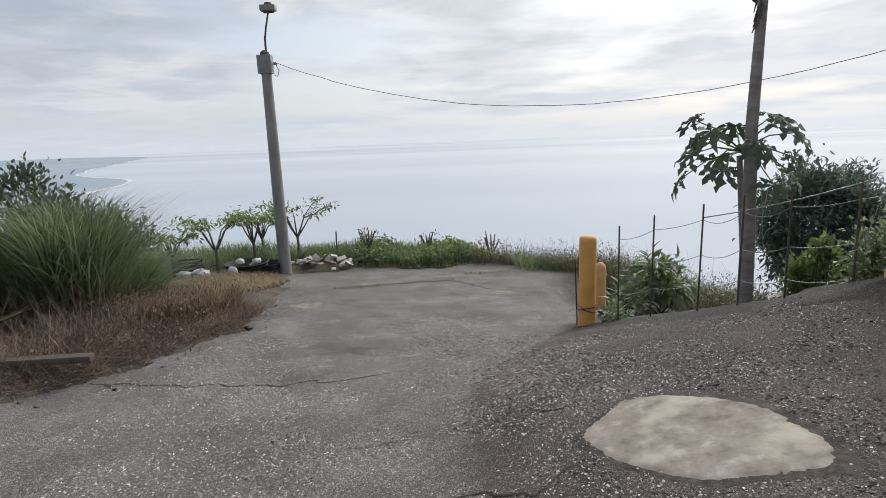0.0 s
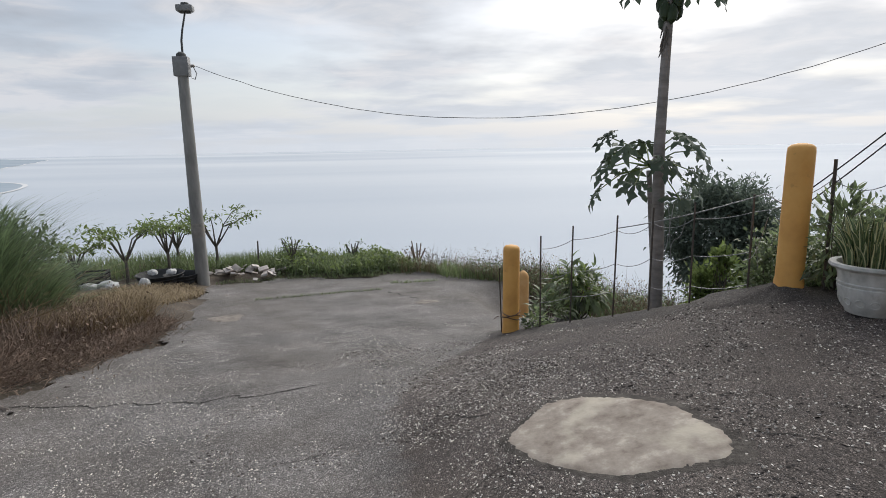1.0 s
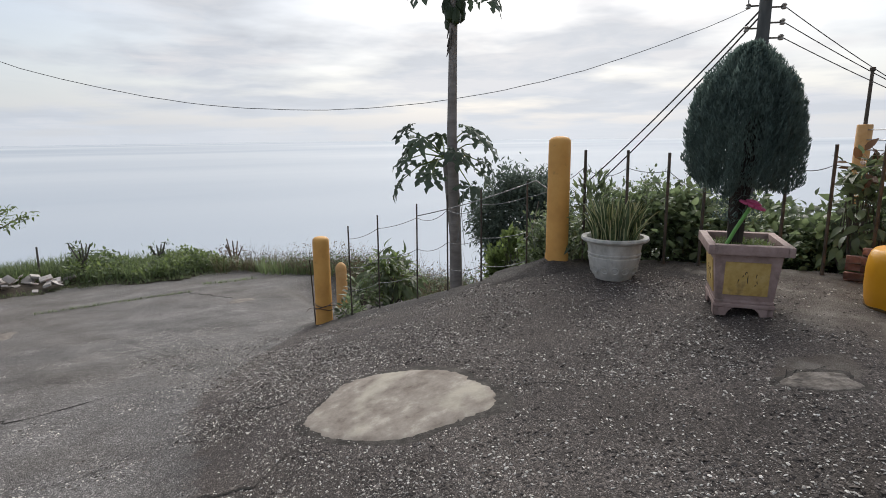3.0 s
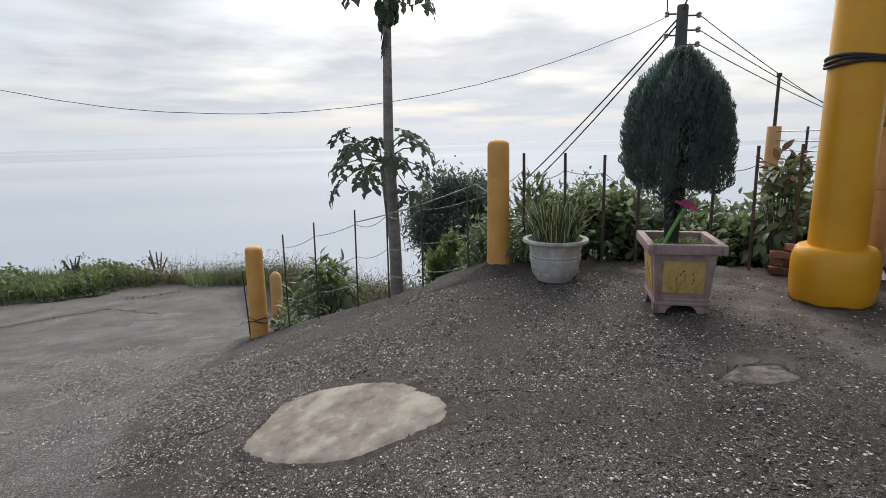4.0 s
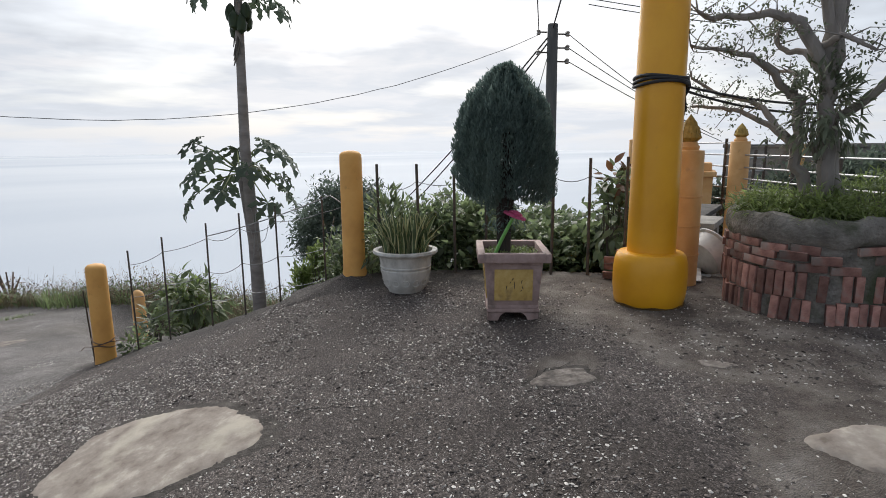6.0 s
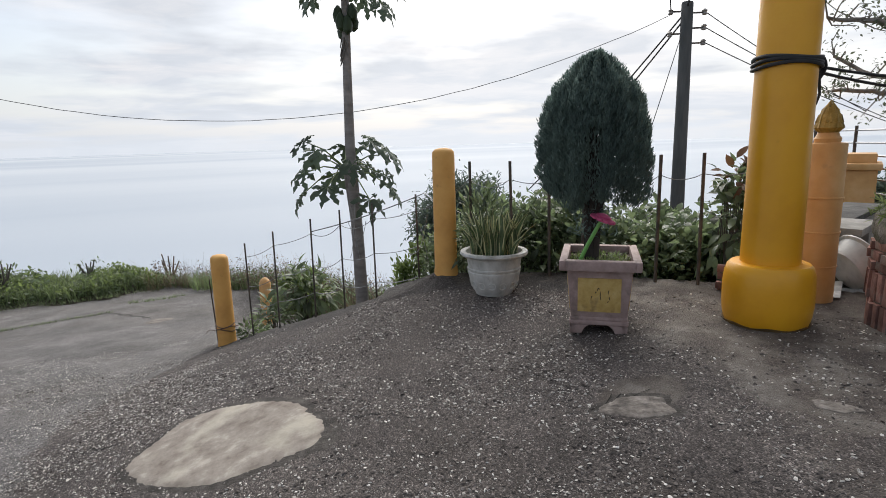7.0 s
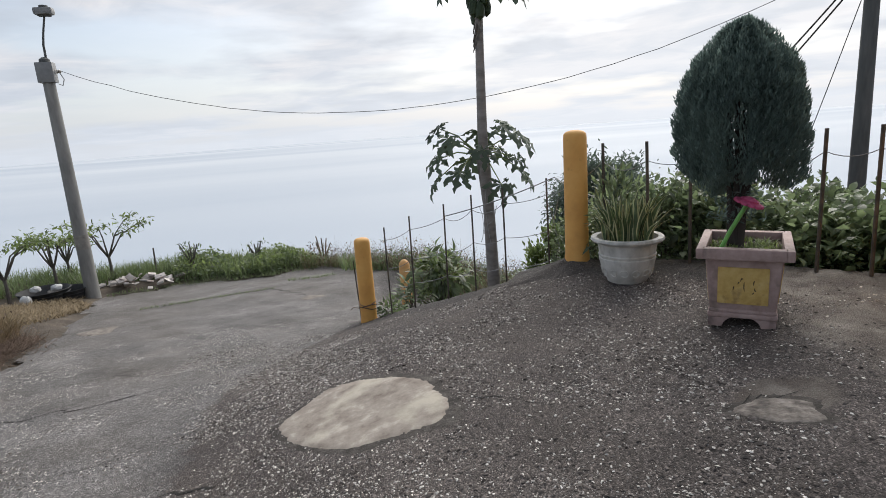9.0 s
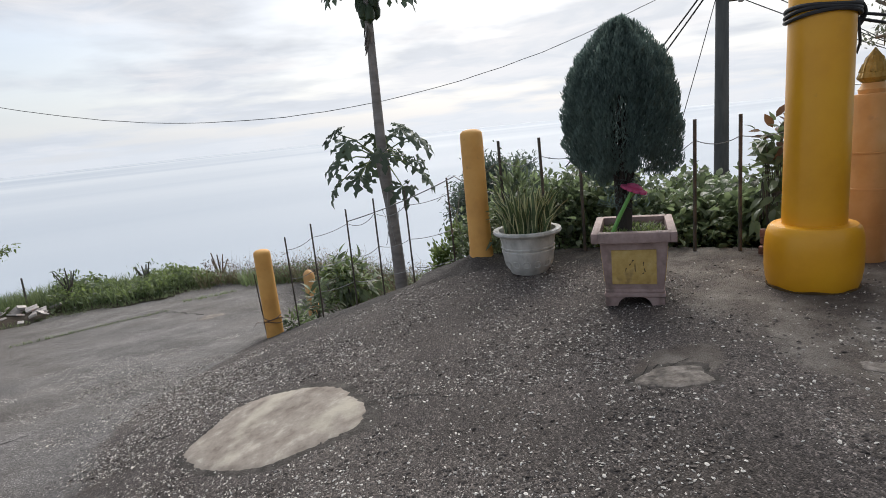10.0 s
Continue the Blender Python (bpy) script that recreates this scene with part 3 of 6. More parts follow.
def shrub(name, at, radii, n_clumps, per, shape, mat, label, category="shrub", group="", stem=0.012, spread=0.08, up=0.35, size=(0.7, 1.25), bark=BARK, wild=0.5, foot=-1.0, kind=""):
    """A bush: stems from its foot and leaves in clumps round an egg."""
    ob = thing(name, at, label, category, group, kind)
    p, out, c = clumps(n_clumps, per, radii, spread)
    out[:, 2] += up
    me = finish(leaves(p, out, shape, size, wild), mat)
    lift = pose(0, 0, -foot * radii[2])
    part("foliage", me, mat, ob, at=lift)
    part("stem", twigs(c[:: max(1, n_clumps // 40)], (0, 0, foot * radii[2] - 0.05), stem, stem * 0.3), bark, ob, at=lift)
    return ob


# ---- column with its cable ----
COL, COL_Z = (4.16, 2.50), 0.495
column = thing("column", pose(*COL, COL_Z), "bright yellow round column with a bulging drum base", "column")
drum = part("drum_base", lathe([(0.222, -0.02), (0.236, 0.012), (0.254, 0.07), (0.263, 0.15), (0.264, 0.27), (0.257, 0.345), (0.244, 0.388), (0.226, 0.408), (0.15, 0.416)], 56), YELLOW_COLUMN, column)
part("shaft", lathe([(0.172, 0.40), (0.166, 1.6), (0.160, 2.6), (0.150, 6.2)], 48), YELLOW_COLUMN, column)
GRIME = material("brown_grime", [(0.07, 0.045, 0.02), (0.13, 0.08, 0.03), (0.22, 0.13, 0.04)], 14, 0.9, 0.4, 60)
ring = lathe([(0.21, -0.02), (0.232, -0.012), (0.242, 0.006), (0.249, 0.022), (0.254, 0.036), (0.246, 0.036)], 56, False)
for v in ring.verts:
    v.co.z += 0.005 * math.sin(7 * math.atan2(v.co.y, v.co.x)) * (v.co.z > 0.03)
part("grime_ring", ring, GRIME, column, "dark grime line round the foot")
bm = bmesh.new()
for k, (dz, rr) in enumerate(((0.0, 0.181), (0.022, 0.180), (0.043, 0.179))):
    pts = [(rr * math.cos(a), rr * math.sin(a), 1.60 + dz + 0.012 * math.sin(a * 2 + k)) for a in np.linspace(0, 2 * math.pi, 33)]
    tube(pts, 0.0115, 8, bm)
part("cable_loop", bm, CABLE, column, "black cable wound three times")
knot = bmesh.new()
for k in range(5):
    a0 = rng.uniform(0, 6.28)
    tube([(0.2 + 0.035 * math.cos(a0 + t), -0.07 + 0.03 * math.sin(t * 1.3 + k), 1.58 + 0.07 * math.sin(a0 + t * 0.9)) for t in np.linspace(0, 5, 14)], 0.011, 6, knot)
tube([(0.2, -0.08, 1.56), (0.21, -0.09, 1.44), (0.2, -0.08, 1.38), (0.185, -0.06, 1.42), (0.19, -0.06, 1.52)], 0.009, 6, knot)
part("cable_knot", knot, CABLE, column, "tangled black cable knot")
bm = bmesh.new()
for dz in (0.0, 0.03):
    tube(sag((0.2, -0.07, 1.60 - dz), (1.9, -0.75, 1.50 - 1.5 * dz), 0.05 + dz, 12), 0.009, 6, bm)
part("cable_tail", bm, CABLE, column, "black cables stretched away")
bm = lathe([(0.29, -0.03), (0.285, 0.006), (0.2, 0.008)], 40)
part("paint_ring", bm, ORANGE_POST, column, "spilt yellow paint round the foot", at=pose(0, 0, 0.0))


def finial_post(name, at, r, height, label, bands=True, tip=True):
    ob = thing(name, at, label, "post", "terrace fence posts")
    part("shaft", lathe([(r * 1.02, -0.4), (r * 1.02, 0), (r * 0.97, height - 0.01), (r * 0.93, height), (r * 0.5, height + 0.004)], 32), ORANGE_POST, ob)
    if bands:
        for k, z in enumerate((0.28, 0.52, 0.76)):
            part("band", lathe([(r * 1.0, z - 0.008), (r * 1.045, z - 0.006), (r * 1.045, z + 0.004), (r * 1.0, z + 0.006)], 32, False), ORANGE_POST, ob)
    if tip:
        part("neck", lathe([(r * 0.62, height), (r * 0.66, height + 0.03), (r * 0.55, height + 0.05), (r * 0.5, height + 0.07)], 24), ORANGE_POST, ob)
        bud = bmesh.new()
        for ring, (n, rr, z0, h) in enumerate(((8, 0.62, 0.06, 0.12), (7, 0.52, 0.09, 0.14), (5, 0.3, 0.12, 0.15))):
            for i in range(n):
                a = 2 * math.pi * (i + 0.5 * ring) / n
                o = Vector((math.cos(a), math.sin(a), 0))
                s = Vector((-o.y, o.x, 0))
                w = r * 0.42
                rows = [(0.55, 0.0, 0.5), (1.0, 0.35, 1.0), (0.85, 0.7, 0.75), (0.3, 1.0, 0.02)]
                vs = []
                for q, t, ww in rows:
                    c = o * (r * rr * q) + Vector((0, 0, height + z0 + h * t))
                    vs.append((bud.verts.new(c - s * w * ww), bud.verts.new(c + o * 0.012 * ww), bud.verts.new(c + s * w * ww)))
                for a4, b4 in zip(vs, vs[1:]):
                    bud.faces.new((a4[0], a4[1], b4[1], b4[0])), bud.faces.new((a4[1], a4[2], b4[2], b4[1]))
        core = lathe([(r * 0.42, height + 0.06), (r * 0.6, height + 0.13), (r * 0.4, height + 0.22), (0.001, height + 0.29)], 16)
        part("lotus_bud", core, OCHRE_BUD, ob, "moulded lotus bud")
        part("petals", bud, OCHRE_BUD, ob, "curling moulded petals")
    return ob


OCHRE_BUD = material("mossy_ochre_mortar", [(0.24, 0.15, 0.035), (0.40, 0.26, 0.06), (0.50, 0.34, 0.10)], 14, 0.7, 0.3, 60, stain=((0.12, 0.11, 0.05), 16, 0.6))
finial_post("finial_post", pose(4.87, 2.60, 0.50, 0, 0, 0), 0.125, 1.13, "orange round post with ring bands and a lotus bud top")
finial_post("finial_post", pose(9.90, 4.13, 0.30), 0.15, 1.41, "faded orange round post with a lotus bud top", bands=False)
far_post = finial_post("finial_post", pose(11.8, 7.05, 0.2), 0.135, 1.58, "faded orange post carrying a thin iron rod", bands=False, tip=False)
part("rod", lathe([(0.035, 1.58), (0.03, 2.55), (0.05, 2.56), (0.05, 2.62), (0, 2.63)], 10), STEEL, far_post, "thin brown iron rod")
finial_post("finial_post", pose(12.2, 4.0, 0.2), 0.13, 1.45, "small distant orange post with a bud top", bands=False)


def railing(a, b, label, stanchions, z0, z1, n_bars=6, lean=0.0):
    a, b = Vector(a), Vector(b)
    ob = thing("railing", pose(0, 0, 0), label, "railing", "terrace railings")
    for k in range(n_bars):
        z = z0 + (z1 - z0) * k / (n_bars - 1)
        part("rail", tube([(a.x, a.y, z + rng.uniform(-0.015, 0.015)), (b.x, b.y, z + rng.uniform(-0.015, 0.015))], 0.013, 8), BARE_STEEL, ob)
    for t in stanchions:
        p = a.lerp(b, t)
        part("stanchion", tube([(p.x - lean, p.y, z0 - 0.3), (p.x + lean, p.y, z1 + 0.08)], 0.024, 8), STEEL, ob)
    return ob


railing((11.8, 7.05, 0), (9.9, 4.2, 0), "steel pipe railing with six rails", (0.33, 0.66, 0.93), 0.78, 1.68)
railing((9.8, 4.0, 0), (7.0, 0.9, 0), "steel pipe railing with leaning iron stanchions", (0.06, 0.3, 0.52, 0.8), 0.78, 1.50, 5, 0.06)
railing((9.9, 4.13, 0), (13.2, 4.0, 0), "distant steel pipe railing", (0.3, 0.7), 0.80, 1.66, 5)

# masonry beyond the railings
wall_far = thing("parapet", pose(13.3, 2.9, -0.17, 0, 0, 105), "grey rendered parapet beyond the railing", "wall")
part("wall", box((4.0, 0.18, 1.75), (0.6, 0.5, 0.9), 0.015), CONCRETE, wall_far)
part("coping", box((4.05, 0.26, 0.07), (0.6, 0.5, 1.80), 0.01), CONCRETE, wall_far)
shrine = thing("masonry_block", pose(9.9, 4.75, -0.2, 0, 0, 25), "ochre painted masonry block with a stepped top", "masonry")
part("body", box((0.75, 0.4, 1.35), (0, 0, 0.67), 0.02), ORANGE_POST, shrine)
part("cap", box((0.86, 0.5, 0.09), (0, 0, 1.39), 0.02), ORANGE_POST, shrine)
part("step", box((0.5, 0.36, 0.14), (0, 0, 1.5), 0.02), ORANGE_POST, shrine)
ledge = thing("ledge_wall", pose(6.6, 3.35, -0.1, 0, 0, 15), "low rendered ledge wall with a flat coping", "wall")
part("wall", box((1.9, 0.25, 1.0), (0.2, 0, 0.45), 0.015), CONCRETE, ledge)
part("coping", box((1.95, 0.36, 0.06), (0.2, 0, 0.98), 0.012), DARK_CONCRETE, ledge)

# ---- brick bed with its tree ----
BED, BED_R, BED_Z = (4.955, 1.65), 0.59, 0.52
BRICK = material("old_red_brick", [(0.19, 0.10, 0.082), (0.30, 0.155, 0.125), (0.40, 0.235, 0.19)], 11, 0.9, 0.7, 60, stain=((0.25, 0.225, 0.20), 7, 0.54), random_amount=0.6)
BED_MORTAR = material("mossy_mortar", [(0.11, 0.10, 0.086), (0.19, 0.177, 0.155), (0.29, 0.272, 0.243)], 9, 0.95, 0.9, 45, detail=12, bump_dist=0.02, stain=((0.07, 0.078, 0.045), 4, 0.55))
bed = thing("brick_planter", pose(*BED, BED_Z), "round raised bed of old upright red bricks with a mortar rim", "planter")
part("mortar_core", lathe([(BED_R - 0.022, -0.06), (BED_R - 0.022, 0.60), (BED_R - 0.1, 0.61)], 48), BED_MORTAR, bed)
rim = lathe([(BED_R - 0.09, 0.52), (BED_R - 0.008, 0.525), (BED_R + 0.012, 0.555), (BED_R + 0.020, 0.60), (BED_R + 0.012, 0.655), (BED_R - 0.008, 0.69), (BED_R - 0.05, 0.70), (BED_R - 0.10, 0.68), (BED_R - 0.11, 0.56)], 96)
for v in rim.verts:
    a = math.atan2(v.co.y, v.co.x)
    f = 1 + 0.02 * noise.noise(v.co * 7) + 0.008 * noise.noise(v.co * 21)
    v.co = Vector((v.co.x * f, v.co.y * f, v.co.z + 0.012 * math.sin(5 * a) + 0.008 * math.sin(13 * a + 1) + 0.02 * noise.noise(v.co * 11)))
part("rim", rim, BED_MORTAR, bed, "blackened mortar rim")
part("soil", lathe([(BED_R - 0.09, 0.61), (0.3, 0.645), (0, 0.66)], 32), SOIL, bed, "dark soil")
brick_v = mesh_of("brick", box((0.055, 0.052, 0.172), (0, 0, 0), 0.007), BRICK)
brick_h = mesh_of("brick", box((0.055, 0.165, 0.055), (0, 0, 0), 0.006), BRICK)
for course, (z, n, me) in enumerate(((0.068, 58, brick_v), (0.25, 58, brick_v), (0.372, 20, brick_h), (0.434, 20, brick_h), (0.496, 20, brick_h))):
    for i in range(n):
        a = 2 * math.pi * (i + 0.37 * course) / n + rng.normal() * 0.008
        r = BED_R - 0.024 + rng.normal() * 0.009
        m = pose(r * math.cos(a), r * math.sin(a), z + rng.normal() * 0.006, rng.normal() * 2, rng.normal() * 2, math.degrees(a))
        if rng.uniform() < (0.06 if course < 2 else 0.14):
            continue
        part("brick", me, BRICK, bed, at=m)


def limb_tree(name, at, label, limbs, mat, leaf_mat, shape, per_tip, spread, size, category="tree", trunk=None):
    """A tree from limbs: (points, radius at start, at end); leaves crowd round the limb ends."""
    ob = thing(name, at, label, category)
    tips = []
    for k, (pts, r0, r1) in enumerate(limbs):
        n = len(pts)
        fine_pts = []
        for i in range(n - 1):
            p0, p1, p2, p3 = (Vector(pts[max(0, min(n - 1, j))]) for j in (i - 1, i, i + 1, i + 2))
            for t in (0, 0.25, 0.5, 0.75):
                fine_pts.append(0.5 * ((2 * p1) + (p2 - p0) * t + (2 * p0 - 5 * p1 + 4 * p2 - p3) * t * t + (3 * p1 - p0 - 3 * p2 + p3) * t ** 3) + Vector(rng.normal(size=3)) * r1 * 0.5)
        fine_pts.append(Vector(pts[-1]))
        m = len(fine_pts)
        part("trunk" if k == 0 else "limb", tube(fine_pts, [r0 + (r1 - r0) * i / (m - 1) for i in range(m)], 9), mat, ob)
        tips += fine_pts[m // 2:] if k else []
    tips = np.array([tuple(p) for p in tips])
    side = bmesh.new()
    places = []
    for p in tips:
        for _ in range(2):
            d = rng.normal(size=3) * spread
            d[2] = d[2] * 0.7 + 0.3 * spread
            q = p + d
            tube([p, p + d * 0.5 + rng.normal(size=3) * 0.02, q], [0.006, 0.004, 0.002], 4, side, False)
            places.append(q[None] + rng.normal(size=(per_tip, 3)) * spread * 0.3)
    places = np.concatenate(places)
    part("twig_growth", side, mat, ob)
    part("foliage", finish(leaves(places, random_dirs(len(places), 0.2), shape, size, 0.5), leaf_mat), leaf_mat, ob)
    return ob


T = (4.80, 1.72, 1.05)
limb_tree("bonsai_tree", pose(*T), "gnarled grey garden tree with crooked limbs and sparse small leaves", [
    ([(-0.02, -0.12, 0.04), (-0.02, -0.12, 0.2), (-0.02, -0.10, 0.49), (0.02, -0.07, 0.91), (0.06, -0.04, 1.15), (0.08, -0.06, 1.6)], 0.060, 0.042),
    ([(0.01, -0.02, 0.04), (0.0, 0.0, 0.2), (-0.01, 0.02, 0.41), (-0.03, 0.08, 0.61), (0.02, 0.09, 0.85), (0.05, 0.16, 1.0)], 0.048, 0.032),
    ([(0.10, -0.20, 0.04), (0.08, -0.18, 0.3), (0.03, -0.10, 0.75), (0.0, -0.05, 1.1)], 0.040, 0.032),
    ([(0.06, -0.04, 1.05), (0.13, -0.08, 1.29), (0.22, -0.06, 1.6), (0.3, -0.1, 2.2)], 0.05, 0.03),
    ([(-0.02, 0.08, 0.60), (0.03, 0.23, 0.72), (0.05, 0.46, 0.85), (0.03, 0.62, 0.90), (-0.01, 0.84, 0.92)], 0.026, 0.010),
    ([(-0.03, 0.10, 0.62), (0.11, 0.30, 0.81), (0.17, 0.42, 0.92), (0.17, 0.69, 1.01), (0.16, 0.94, 1.16)], 0.030, 0.010),
    ([(0.05, 0.16, 0.95), (-0.10, 0.29, 1.16), (-0.24, 0.38, 1.24), (-0.36, 0.51, 1.27), (-0.48, 0.66, 1.31)], 0.030, 0.009),
    ([(0.01, -0.04, 1.10), (-0.13, 0.08, 1.39), (-0.16, 0.15, 1.45), (-0.27, 0.32, 1.48), (-0.42, 0.53, 1.48), (-0.47, 0.63, 1.53)], 0.046, 0.012),
    ([(0.05, 0.02, 1.15), (0.12, 0.13, 1.26), (0.13, 0.24, 1.27), (0.15, 0.33, 1.36), (0.21, 0.31, 1.46), (0.22, 0.43, 1.41)], 0.026, 0.009),
    ([(0.0, 0.0, 1.25), (-0.08, -0.09, 1.30), (-0.06, -0.17, 1.30), (-0.04, -0.32, 1.20)], 0.026, 0.010),
    ([(0.05, -0.05, 1.3), (-0.05, 0.0, 1.6), (-0.15, 0.1, 1.9), (-0.3, 0.35, 2.1)], 0.04, 0.012),
    ([(0.16, -0.1, 0.8), (0.1, -0.35, 1.0), (0.0, -0.5, 1.3), (-0.05, -0.7, 1.6)], 0.035, 0.012),
    ([(0.02, 0.09, 0.82), (0.2, 0.2, 1.0), (0.35, 0.25, 1.15), (0.45, 0.5, 1.2)], 0.025, 0.010),
], TREE_BARK, LEAF_TREE, leaf_shape(0.034, 0.017, 0.2, 0.2, 2), 15, 0.10, (0.5, 1.1))
shrub("epiphyte", pose(T[0] - 0.02, T[1] - 0.06, T[2] + 0.55), (0.16, 0.16, 0.30), 30, 22, NARROW, LEAF_TREE, "dark ferns growing on the tree's fork", "fern", spread=0.06, size=(0.4, 0.8), stem=0.004, up=-0.2)
for dx, dy, rx, ry, rz in ((-0.24, 0.14, 0.27, 0.30, 0.07), (-0.30, -0.08, 0.20, 0.24, 0.07), (0.02, -0.34, 0.30, 0.20, 0.15), (-0.05, 0.33, 0.30, 0.20, 0.06)):
    shrub("fern_clump", pose(BED[0] + dx, BED[1] + dy, BED_Z + 0.63), (rx, ry, rz), 60, 34, leaf_shape(0.10, 0.016, 0.2, 0.5), LEAF_LIGHT, "low feathery green ferns in the brick bed", "fern", "ferns in the brick bed", spread=0.05, size=(0.4, 0.8), stem=0.004, wild=0.9)

# ---- white pot with sansevieria ----
pot = thing("flower_pot", pose(3.255, 4.30, floor_z(3.255, 4.30) - 0.004), "white round plastic pot with a rolled rim and moulded scrolls", "flower pot")
prof = [(r * 0.965, z * 0.87) for r, z in [(0.135, 0.012), (0.15, 0.0), (0.162, 0.006), (0.168, 0.03), (0.188, 0.055), (0.208, 0.12), (0.222, 0.190), (0.230, 0.222), (0.230, 0.232), (0.224, 0.238), (0.226, 0.250), (0.234, 0.256), (0.234, 0.266), (0.226, 0.272), (0.236, 0.34), (0.245, 0.372), (0.285, 0.388), (0.296, 0.405), (0.290, 0.426), (0.268, 0.432), (0.245, 0.425), (0.235, 0.39), (0.22, 0.34)]]
part("bowl", lathe(prof, 56, False), WHITE_POT, pot)
part("soil", lathe([(0.222, 0.325), (0.1, 0.335), (0, 0.34)], 28), SOIL, pot, "dry dark soil")
for i in range(14):
    a = 2 * math.pi * i / 14
    ring_bm = tube([(0.028 * math.cos(t), 0, 0.028 * math.sin(t)) for t in np.linspace(0.3, 5.6, 10)], 0.0055, 5)
    part("scroll", ring_bm, WHITE_POT, pot, at=pose(0.198 * math.cos(a), 0.198 * math.sin(a), 0.098, -15, 0, math.degrees(a) - 90))
SANSE = material("sansevieria_leaf", [(0.06, 0.09, 0.04), (0.09, 0.13, 0.055), (0.13, 0.17, 0.075)], 14, 0.45, 0, random_amount=0.3, stretch=(1, 1, 3))
SANSE_EDGE = material("yellow_leaf_margin", [(0.40, 0.39, 0.20), (0.54, 0.52, 0.30)], 8, 0.45, 0, random_amount=0.25)
sanse = thing("snake_plant", pose(3.255, 4.30, floor_z(3.255, 4.30) + 0.315), "dense snake plant with yellow-edged leaves in the white pot", "potted plant")
for i in range(96):
    a, r = rng.uniform(0, 2 * math.pi), 0.19 * math.sqrt(rng.uniform(0, 1))
    h, w, tw, le = rng.uniform(0.18, 0.44), rng.uniform(0.022, 0.042), rng.uniform(-1.6, 1.6), rng.uniform(-0.03, 0.13) * (0.4 + r / 0.19)
    yaw0 = rng.uniform(0, 6.28)
    out = Vector((math.cos(a), math.sin(a), 0))
    verts, faces, mats = [], [], []
    for s in range(7):
        t = s / 6
        c = out * (r + le * t * t) + Vector((0, 0, h * t * (1 - 0.12 * t)))
        d = Vector((math.cos(yaw0 + tw * t), math.sin(yaw0 + tw * t), 0))
        nn = Vector((-d.y, d.x, 0))
        ww = w / 2 * (0.75 + 0.5 * math.sin(math.pi * min(1, t * 0.9))) * (1 - t ** 4) + 0.0008
        for q, dep in ((-1, 0.006), (-0.7, 0.0), (0, -0.006), (0.7, 0.0), (1, 0.006)):
            verts.append(tuple(c + d * ww * q + nn * dep))
    for s in range(6):
        for q in range(4):
            k = s * 5 + q
            faces.append((k, k + 1, k + 6, k + 5))
            mats.append(1 if q in (0, 3) else 0)
    me = bpy.data.meshes.new("leaf")
    me.from_pydata(verts, [], faces)
    me.materials.append(SANSE), me.materials.append(SANSE_EDGE)
    me.polygons.foreach_set("material_index", mats)
    me.shade_smooth()
    part("leaf", me, SANSE, sanse)

# ---- square planter with cypress ----
PL = pose(3.325, 3.135, floor_z(3.325, 3.135) + 0.006, 0, 0, -43.5)
planter = thing("planter", PL @ Matrix.Diagonal((0.94, 1.13, 1.055, 1.0)), "mauve ceramic square planter with ochre panels on bracket feet", "planter")


def frustum(b, t, z0, z1, bevel=0.012):
    bm = bmesh.new()
    lo = [bm.verts.new((sx * b / 2, sy * b / 2, z0)) for sx, sy in ((-1, -1), (1, -1), (1, 1), (-1, 1))]
    hi = [bm.verts.new((sx * t / 2, sy * t / 2, z1)) for sx, sy in ((-1, -1), (1, -1), (1, 1), (-1, 1))]
    bm.faces.new(lo[::-1]), bm.faces.new(hi)
    for i in range(4):
        j = (i + 1) % 4
        bm.faces.new((lo[i], lo[j], hi[j], hi[i]))
    bmesh.ops.bevel(bm, geom=bm.edges[:], offset=bevel, segments=3, affect="EDGES", profile=0.6)
    return bm


def bracket(s):
    """A bracket foot: a tall outer end that sweeps up to the plinth."""
    bm = bmesh.new()
    outline = ((0.190, -0.006), (0.190, 0.052), (0.055, 0.052), (0.075, 0.043), (0.098, 0.024), (0.112, -0.006))
    front = [bm.verts.new((s * x, -0.190, z)) for x, z in outline]
    back = [bm.verts.new((s * x, -0.150, z)) for x, z in outline]
    bm.faces.new(front), bm.faces.new(back[::-1])
    for i in range(len(outline)):
        j = (i + 1) % len(outline)
        bm.faces.new((front[i], back[i], back[j], front[j]))
    bmesh.ops.recalc_face_normals(bm, faces=bm.faces[:])
    bmesh.ops.bevel(bm, geom=bm.edges[:], offset=0.003, segments=1, affect="EDGES")
    return bm


